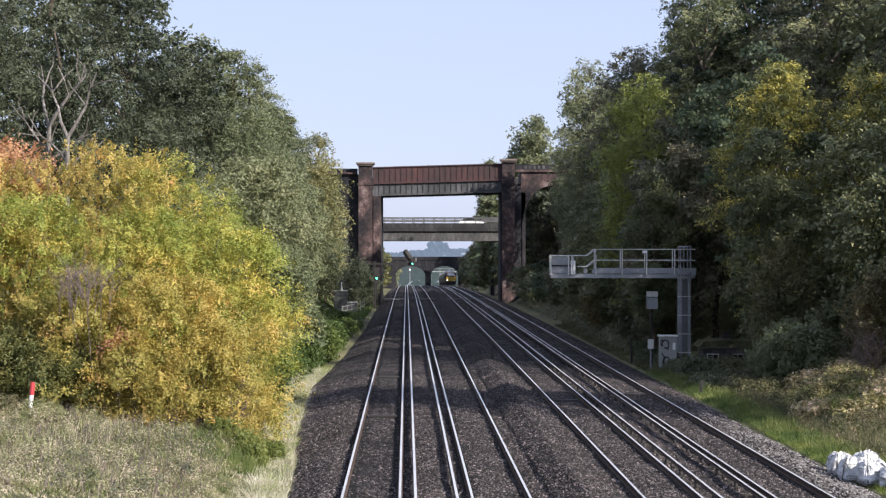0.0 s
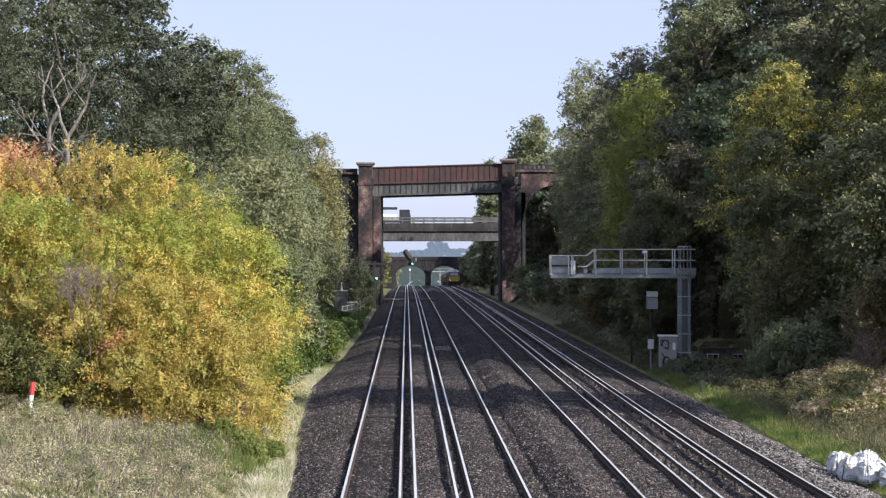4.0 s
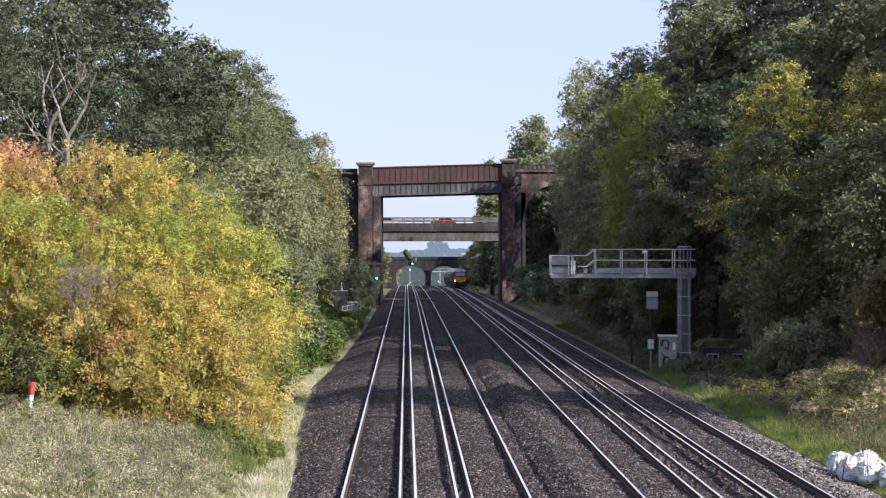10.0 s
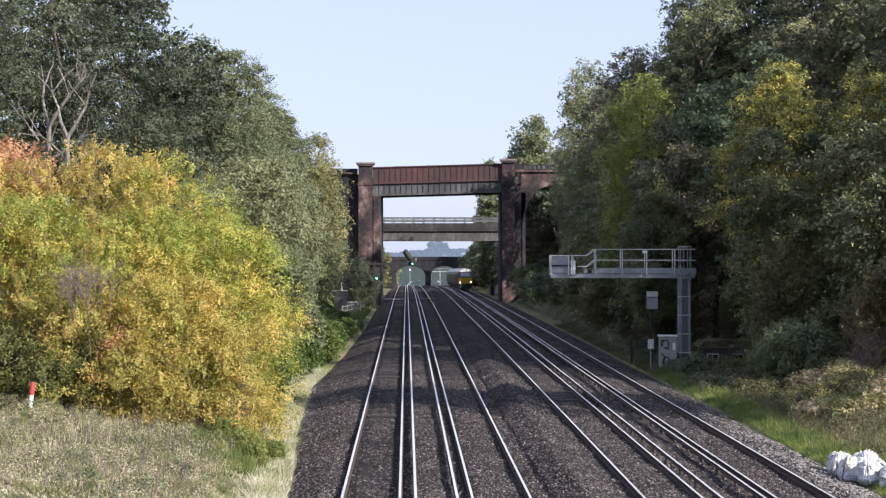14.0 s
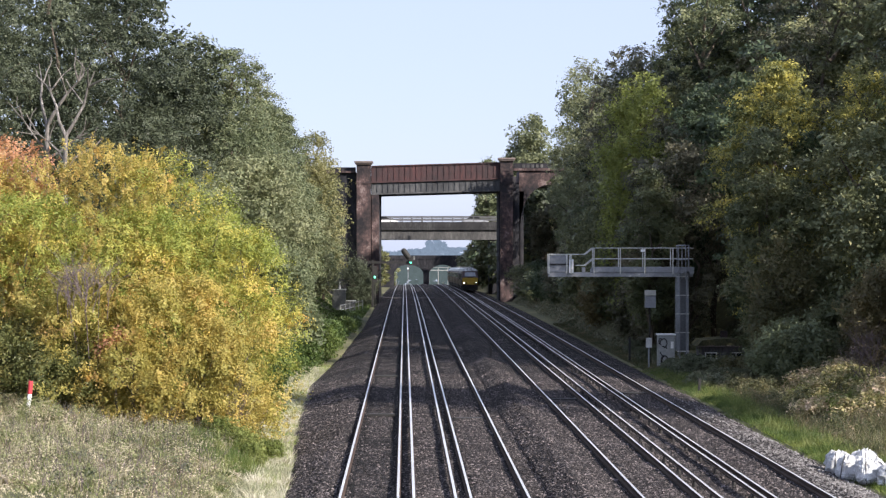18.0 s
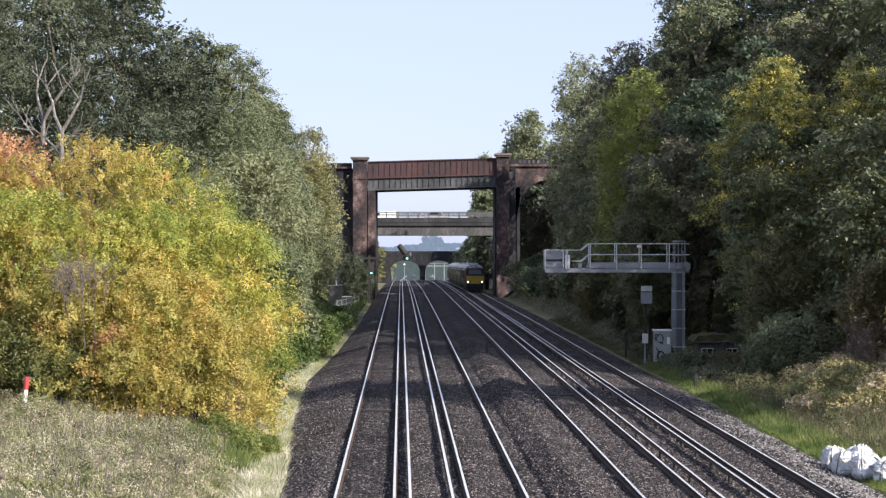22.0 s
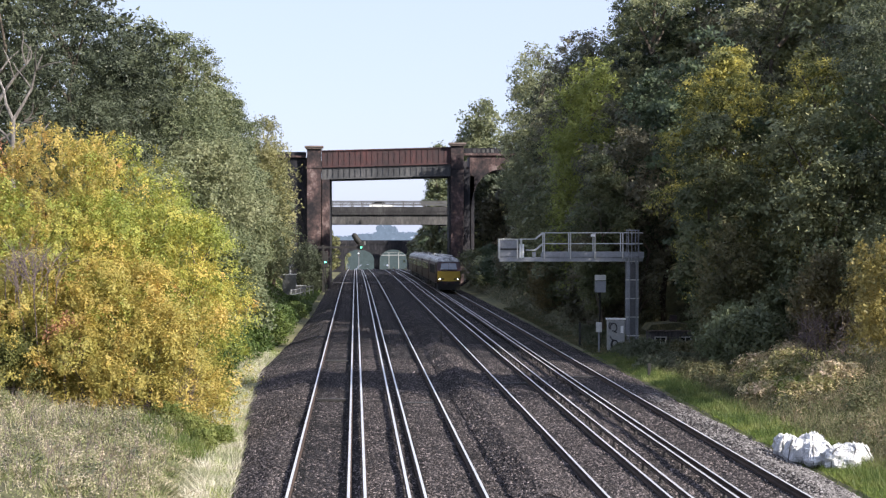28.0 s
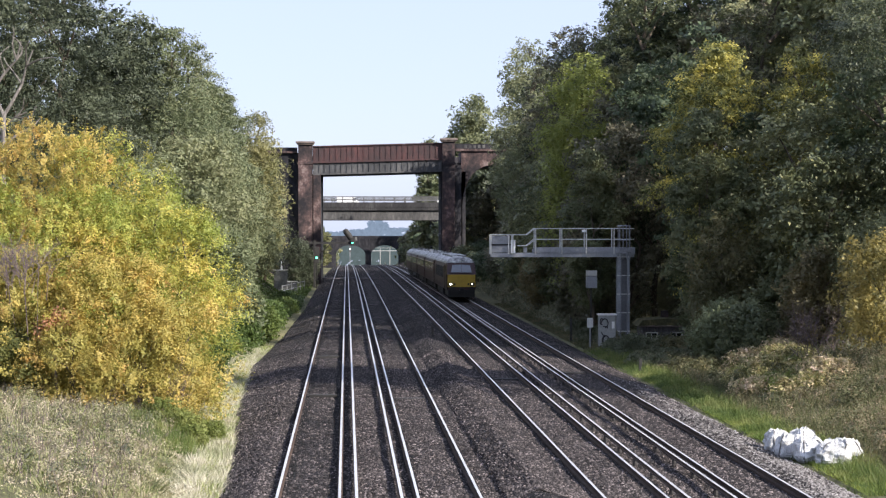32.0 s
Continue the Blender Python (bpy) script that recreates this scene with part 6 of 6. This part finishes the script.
def locomotive():
    t = thing("locomotive", pose(0, 417, 0), "maroon diesel locomotive with a yellow front and lit headlights", "locomotive")
    body = SECTION + [(-1.28, 3.28), (-1.36, 2.95), (-1.36, 1.4)]
    part("body", prism(body, 1.3, 19.6), M["maroon"], t)
    part("roof", prism(ROOF, 1.3, 19.6), M["roof_grey"], t, "grimy pale grey roof")
    # cab: lower face upright, upper face raked
    b = bmesh.new()
    loops = []
    for y, sx, zt in ((0.0, 0.93, 2.3), (0.12, 0.985, 2.38), (0.72, 0.97, 3.36), (1.0, 0.99, 3.7), (1.3, 1.0, 3.92)):
        pts = []
        for x, z in ((-1.3, 0.95), (-1.36, 1.4), (-1.36, 2.3), (-1.33, 3.0), (-1.24, 3.36), (-0.98, 3.66), (-0.52, 3.87), (0, 3.92), (0.52, 3.87), (0.98, 3.66), (1.24, 3.36), (1.33, 3.0), (1.36, 2.3), (1.36, 1.4), (1.3, 0.95)):
            pts.append(b.verts.new((x * sx, y, min(z, zt))))
        loops.append(pts)
    for a, c in zip(loops, loops[1:]):
        for i in range(len(a) - 1):
            b.faces.new((a[i], a[i + 1], c[i + 1], c[i]))
    b.faces.new(loops[0])
    bmesh.ops.remove_doubles(b, verts=b.verts, dist=0.001)
    cab = part("cab", b, M["maroon"], t)
    cab.data.materials.append(M["roof_grey"])
    for p in cab.data.polygons:
        if p.center.z > 3.42:
            p.material_index = 1
    part("warning_panel", box((-1.25, -0.03, 1.2), (1.25, 0.0, 2.3), bevel=0.01), M["warn_yellow"], t, "bright yellow warning panel")
    for s in (-1, 1):
        ws = bmesh.new()
        q = [ws.verts.new(p) for p in ((0.015 * s, 0.13, 2.5), (0.92 * s, 0.14, 2.5), (0.8 * s, 0.60, 3.14), (0.015 * s, 0.59, 3.2))]
        e = [ws.verts.new(v.co + Vector((0, -0.06, 0))) for v in q]
        ws.faces.new(q)
        ws.faces.new(e)
        for i in range(4):
            ws.faces.new((q[i], q[(i + 1) % 4], e[(i + 1) % 4], e[i]))
        part("windscreen", ws, M["screen"], t)
        lamp = part("headlight", box((s * 0.97 - 0.2, -0.09, 1.3), (s * 0.97 + 0.2, -0.03, 1.6), bevel=0.02), M["black"], t)
        part("lens", tube((s * 0.97, -0.12, 1.45), (s * 0.97, -0.09, 1.45), 0.085 if s < 0 else 0.045, n=12), M["lamp_white"], lamp)
        part("buffer", tube((s * 0.87, -0.5, 1.03), (s * 0.87, 0.1, 1.03), 0.22, 0.12, 12), M["black"], t)
        part("cab_window", box((s * 1.34 - 0.04, 1.5, 2.4), (s * 1.34 + 0.04, 2.3, 3.05)), M["glass"], t)
        part("cab_door", box((s * 1.35 - 0.03, 2.5, 1.05), (s * 1.35 + 0.03, 3.2, 3.15)), M["maroon"], t)
        for k in range(5):
            part("grille", box((s * 1.36 - 0.03, 4.4 + 2.6 * k, 1.95), (s * 1.36 + 0.03, 6.3 + 2.6 * k, 2.95)), M["black"], t)
        # strip kept pale to paint in the sunlit gleam of the roof edge
        part("cantrail", box((s * 1.2 - 0.06, 1.4, 3.34), (s * 1.2 + 0.06, 19.5, 3.46), bevel=0.01), M["pale_grey"], t, "pale roof-edge strip, its sunlit gleam put into the colour")
        part("buffer_light", tube((s * 0.62, -0.06, 1.45), (s * 0.62, -0.03, 1.45), 0.09, n=10), M["black"], t)
    part("marker_lamp", tube((0, 0.74, 3.52), (0, 0.95, 3.52), 0.07, n=10), M["pale_grey"], t)
    part("coupling", box((-0.2, -0.45, 0.85), (0.2, 0.05, 1.1), bevel=0.03), M["black"], t)
    part("skirt", box((-1.2, 0.0, 0.28), (1.2, 1.6, 0.95), bevel=0.05), M["black"], t)
    part("fuel_tank", box((-1.2, 7.6, 0.3), (1.2, 12.2, 0.95), bevel=0.05), M["black"], t)
    for k in range(5):
        part("roof_vent", box((-0.7, 3.5 + 3.0 * k, 3.82), (0.7, 5.3 + 3.0 * k, 4.0), bevel=0.04), M["roof_grey"], t)
    bogie(t, 3.9)
    bogie(t, 15.7)
    return t


def coach():
    t = thing("coach", pose(0, 440, 0), "maroon passenger coach with thin cream line and grey roof", "railway coach", "coaches behind the locomotive")
    body = SECTION + [(-1.28, 3.28), (-1.36, 2.95), (-1.36, 1.4)]
    part("body", prism(body, 0.0, 20.4), M["maroon"], t)
    part("roof", prism(ROOF, 0.0, 20.4), M["roof_grey"], t, "grimy pale grey roof")
    part("gangway", box((-0.5, -0.35, 1.1), (0.5, 20.75, 3.35), bevel=0.03), M["black"], t)
    for s in (-1, 1):
        part("cream_band", box((s * 1.365 - 0.012, 0.15, 2.94), (s * 1.365 + 0.012, 20.25, 3.0)), M["cream"], t, "thin cream painted line")
        # pale colour paints the lit roof edge, as on the locomotive
        part("cantrail", box((s * 1.2 - 0.06, 0.1, 3.34), (s * 1.2 + 0.06, 20.3, 3.46), bevel=0.01), M["pale_grey"], t, "pale roof-edge strip, its sunlit gleam put into the colour")
        for k in range(8):
            part("window", box((s * 1.375 - 0.02, 1.5 + 2.25 * k, 2.15), (s * 1.375 + 0.02, 3.1 + 2.25 * k, 2.88)), M["glass"], t)
        for y in (0.3, 19.4):
            part("door", box((s * 1.37 - 0.02, y, 1.05), (s * 1.37 + 0.02, y + 0.7, 3.2)), M["maroon"], t)
    for k in range(7):
        part("roof_vent", tube((0.5 - (k % 2), 1.6 + 2.8 * k, 3.7), (0.5 - (k % 2), 1.6 + 2.8 * k, 4.03), 0.16, n=8), M["roof_grey"], t)
    part("underframe", box((-1.2, 6.2, 0.4), (1.2, 14.2, 0.95), bevel=0.04), M["black"], t)
    bogie(t, 3.2)
    bogie(t, 17.2)
    return t


# ---- road traffic ----
def wheels(t, ys, r, half):
    for y in ys:
        for s in (-1, 1):
            w = part("wheel", tube((y, s * half - 0.1, r), (y, s * half + 0.1, r), r, n=14), M["tyre"], t)
            part("rim", tube((y, s * half - 0.11, r), (y, s * half + 0.11, r), r * 0.55, n=10), M["grey_steel"], w)


def side_prism(outline, half, bevel=0.0):
    """An outline in x (length) and z, made solid across the width."""
    b = prism(outline, -half, half)
    if bevel:
        bmesh.ops.bevel(b, geom=list(b.edges), offset=bevel, segments=2, affect="EDGES")
    return b


def car(paint, label):
    t = thing("car", pose(0, 0, 0), label, "car", "traffic on the road bridge")
    part("body", side_prism([(-2.1, 0.3), (2.1, 0.3), (2.12, 0.62), (1.95, 0.8), (1.0, 0.92), (-1.9, 0.95), (-2.12, 0.8)], 0.87, 0.05), M[paint], t)
    part("cabin", side_prism([(1.0, 0.9), (0.3, 1.42), (-1.1, 1.48), (-1.85, 0.93)], 0.74, 0.05), M["glass"], t)
    part("roof", side_prism([(0.28, 1.42), (0.2, 1.5), (-1.05, 1.53), (-1.15, 1.47)], 0.72, 0.02), M[paint], t)
    for s in (-1, 1):
        part("headlamp", box((1.95, s * 0.65 - 0.15, 0.62), (2.12, s * 0.65 + 0.15, 0.76)), M["white_paint"], t)
    wheels(t, (-1.3, 1.3), 0.32, 0.78)
    return t


def van(paint, label):
    t = thing("van", pose(0, 0, 0), label, "van", "traffic on the road bridge")
    part("body", side_prism([(-2.7, 0.35), (2.7, 0.35), (2.75, 0.95), (2.1, 1.25), (1.45, 2.2), (1.1, 2.35), (-2.7, 2.4)], 0.97, 0.06), M[paint], t)
    for s in (-1, 1):
        part("side_window", box((1.05, s * 0.975 - 0.02, 1.3), (1.75, s * 0.975 + 0.02, 1.9)), M["glass"], t)
    part("windscreen", side_prism([(2.12, 1.28), (2.14, 1.32), (1.55, 2.12), (1.5, 2.1)], 0.85), M["glass"], t)
    part("bumper", box((2.66, -0.95, 0.35), (2.8, 0.95, 0.65), bevel=0.03), M["black"], t)
    wheels(t, (-1.7, 1.75), 0.36, 0.85)
    t.scale = (0.72, 0.9, 0.68)
    return t


def lorry():
    t = thing("tank_lorry", pose(0, 0, 0), "white tank lorry with a dark-windowed cab", "lorry", "traffic on the road bridge")
    part("chassis", box((-4.0, -1.0, 0.6), (3.9, 1.0, 0.9), bevel=0.03), M["black"], t)
    part("tank", side_prism([(-4.0, 0.95), (1.9, 0.95), (1.9, 2.75), (1.6, 3.0), (-3.5, 2.9), (-4.0, 2.55)], 1.15, 0.12), M["white_paint"], t)
    part("cab", side_prism([(2.1, 0.5), (4.0, 0.5), (4.05, 1.5), (3.85, 2.95), (2.1, 3.0)], 1.15, 0.08), M["white_paint"], t)
    part("windscreen", side_prism([(4.06, 1.6), (4.09, 1.6), (3.93, 2.6), (3.9, 2.6)], 1.0), M["glass"], t)
    for s in (-1, 1):
        part("side_window", box((2.9, s * 1.15 - 0.03, 1.65), (3.75, s * 1.15 + 0.03, 2.45)), M["glass"], t)
        part("emblem", tube((-2.3, s * 1.14, 2.0), (-2.3, s * 1.19, 2.0), 0.35, n=16), M["grey_steel"], t)
        part("stripe", box((-1.5, s * 1.16 - 0.02, 1.9), (0.3, s * 1.16 + 0.02, 2.1)), M["grey_steel"], t)
    wheels(t, (-2.8, -1.7, 2.9), 0.5, 0.95)
    return t


def flatbed():
    t = thing("crane_lorry", pose(0, 0, 0), "dark flatbed lorry carrying a folded crane", "lorry", "traffic on the road bridge")
    part("chassis", box((-4.5, -1.1, 0.7), (4.4, 1.1, 1.1), bevel=0.03), M["black"], t)
    part("cab", side_prism([(2.6, 0.5), (4.5, 0.5), (4.5, 1.6), (4.3, 2.9), (2.6, 2.9)], 1.15, 0.08), M["car_dark"], t)
    part("bed_side", box((-4.5, -1.15, 1.1), (2.4, -1.08, 1.6)), M["grey_steel"], t)
    part("crane_post", box((-3.9, -0.3, 1.1), (-3.1, 0.3, 3.0), bevel=0.05), M["black"], t)
    part("crane_arm", box((-4.6, -0.25, 2.9), (2.2, 0.25, 3.35), bevel=0.05), M["car_dark"], t)
    part("load", box((-2.8, -1.0, 1.1), (2.2, 1.0, 2.1), bevel=0.05), M["white_paint"], t)
    wheels(t, (-3.2, -2.1, 3.3), 0.5, 0.95)
    return t


loco = locomotive()
coaches = [coach()]
coaches += [copy_thing(coaches[0], pose(0, 460, 0)) for _ in range(3)]

CARS = {}


def traffic(kind):
    """The first of each kind is built, later ones are copies of it."""
    makers = dict(silver=lambda: car("car_silver", "silver hatchback crossing the road bridge"), white=lambda: car("white_paint", "white car crossing the road bridge"),
                  dark=lambda: car("car_dark", "dark grey car crossing the road bridge"), red=lambda: car("car_red", "red car crossing the road bridge"),
                  van=lambda: van("white_paint", "white panel van crossing the road bridge"), black_van=lambda: van("car_dark", "dark panel van crossing the road bridge"),
                  lorry=lorry, flatbed=flatbed)
    if kind not in CARS:
        CARS[kind] = makers[kind]()
        return CARS[kind]
    return copy_thing(CARS[kind], pose(0, 0, 0))


# kind, when it passes the middle of the span, metres a second; eastbound on the far lane, westbound on the near one
EAST = [("white", -0.37, 14), ("white", 1.0, 14), ("white", 2.38, 14), ("flatbed", 4.75, 14), ("silver", 5.6, 14), ("white", 7.65, 15), ("white", 9.05, 16), ("silver", 10.7, 14), ("van", 14.9, 18),
        ("silver", 17.65, 19), ("white", 18.6, 17), ("silver", 20.2, 18.5), ("dark", 21.3, 18.5), ("silver", 22.0, 18.5), ("white", 22.65, 19.5), ("lorry", 24.9, 17.5), ("white", 28.1, 17), ("white", 30.1, 16), ("white", 31.25, 16), ("van", 32.42, 15)]
WEST = [("dark", 1.5, 13), ("dark", 2.3, 13), ("dark", 5.75, 14), ("silver", 6.9, 14), ("dark", 8.5, 18), ("red", 10.0, 16), ("black_van", 13.18, 18.5), ("dark", 16.5, 17), ("dark", 20.6, 16), ("van", 21.5, 20),
        ("black_van", 29.07, 20)]
FLOW = [(traffic(k), t, v, 1, i, len(EAST)) for i, (k, t, v) in enumerate(EAST)] + [(traffic(k), t, v, -1, i, len(WEST)) for i, (k, t, v) in enumerate(WEST)]


def on_track(y):
    return float(x_four(y)), float(z_rail(y))


def vehicle_pose(front, length):
    """A rail vehicle whose leading end stands at 'front', set on the curve by its two bogies."""
    (xa, za), (xb, zb) = on_track(front + 3.5), on_track(front + length - 3.5)
    s = (length - 7)
    turn = math.atan2(xa - xb, s)
    lift = math.atan2(zb - za, s)
    m = Matrix.Rotation(turn, 4, "Z") @ Matrix.Rotation(lift, 4, "X")
    anchor = m @ Vector((0, 3.5, 0))
    return Matrix.Translation(Vector((xa, front + 3.5, za)) - anchor) @ m


def motions():
    """The train rolls down the nearest line towards the camera; traffic crosses the road bridge."""
    for ob, start, length in [(loco, 0.0, 19.6)] + [(c, 20.4 + 21.2 * i, 20.4) for i, c in enumerate(coaches)]:
        walk(ob, [(t, vehicle_pose(414 - 8.36 * t + start, length)) for t in range(0, 33, 2)])
    for ob, mid, v, way, i, n in FLOW:
        y = ROAD_Y + (7.6 if way > 0 else 3.2)
        turn = 0 if way > 0 else 180
        far = 55 + 9 * i
        end = 55 + 9 * (n - i)
        rows = []
        if mid - 3 > 0.2:
            rows.append((0, -far - 3 * v + 51))
        for o in (-3, -1.5, 0, 1.5, 3):
            if 0 <= mid + o <= 32:
                rows.append((mid + o, v * o * 0.935))
        if mid - 3 <= 0.2:
            rows = [(t, x) for t, x in rows if t > 0.3]
            rows.insert(0, (0, -v * mid * 0.935))
        if mid + 3 < 31.8:
            rows.append((32, end + 3 * v - 51))
        else:
            rows = [(t, x) for t, x in rows if t < 31.7]
            rows.append((32, v * (32 - mid) * 0.935))
        walk(ob, [(t, pose(way * x, y, ROAD_Z, 0, 0, turn)) for t, x in rows])


motions()
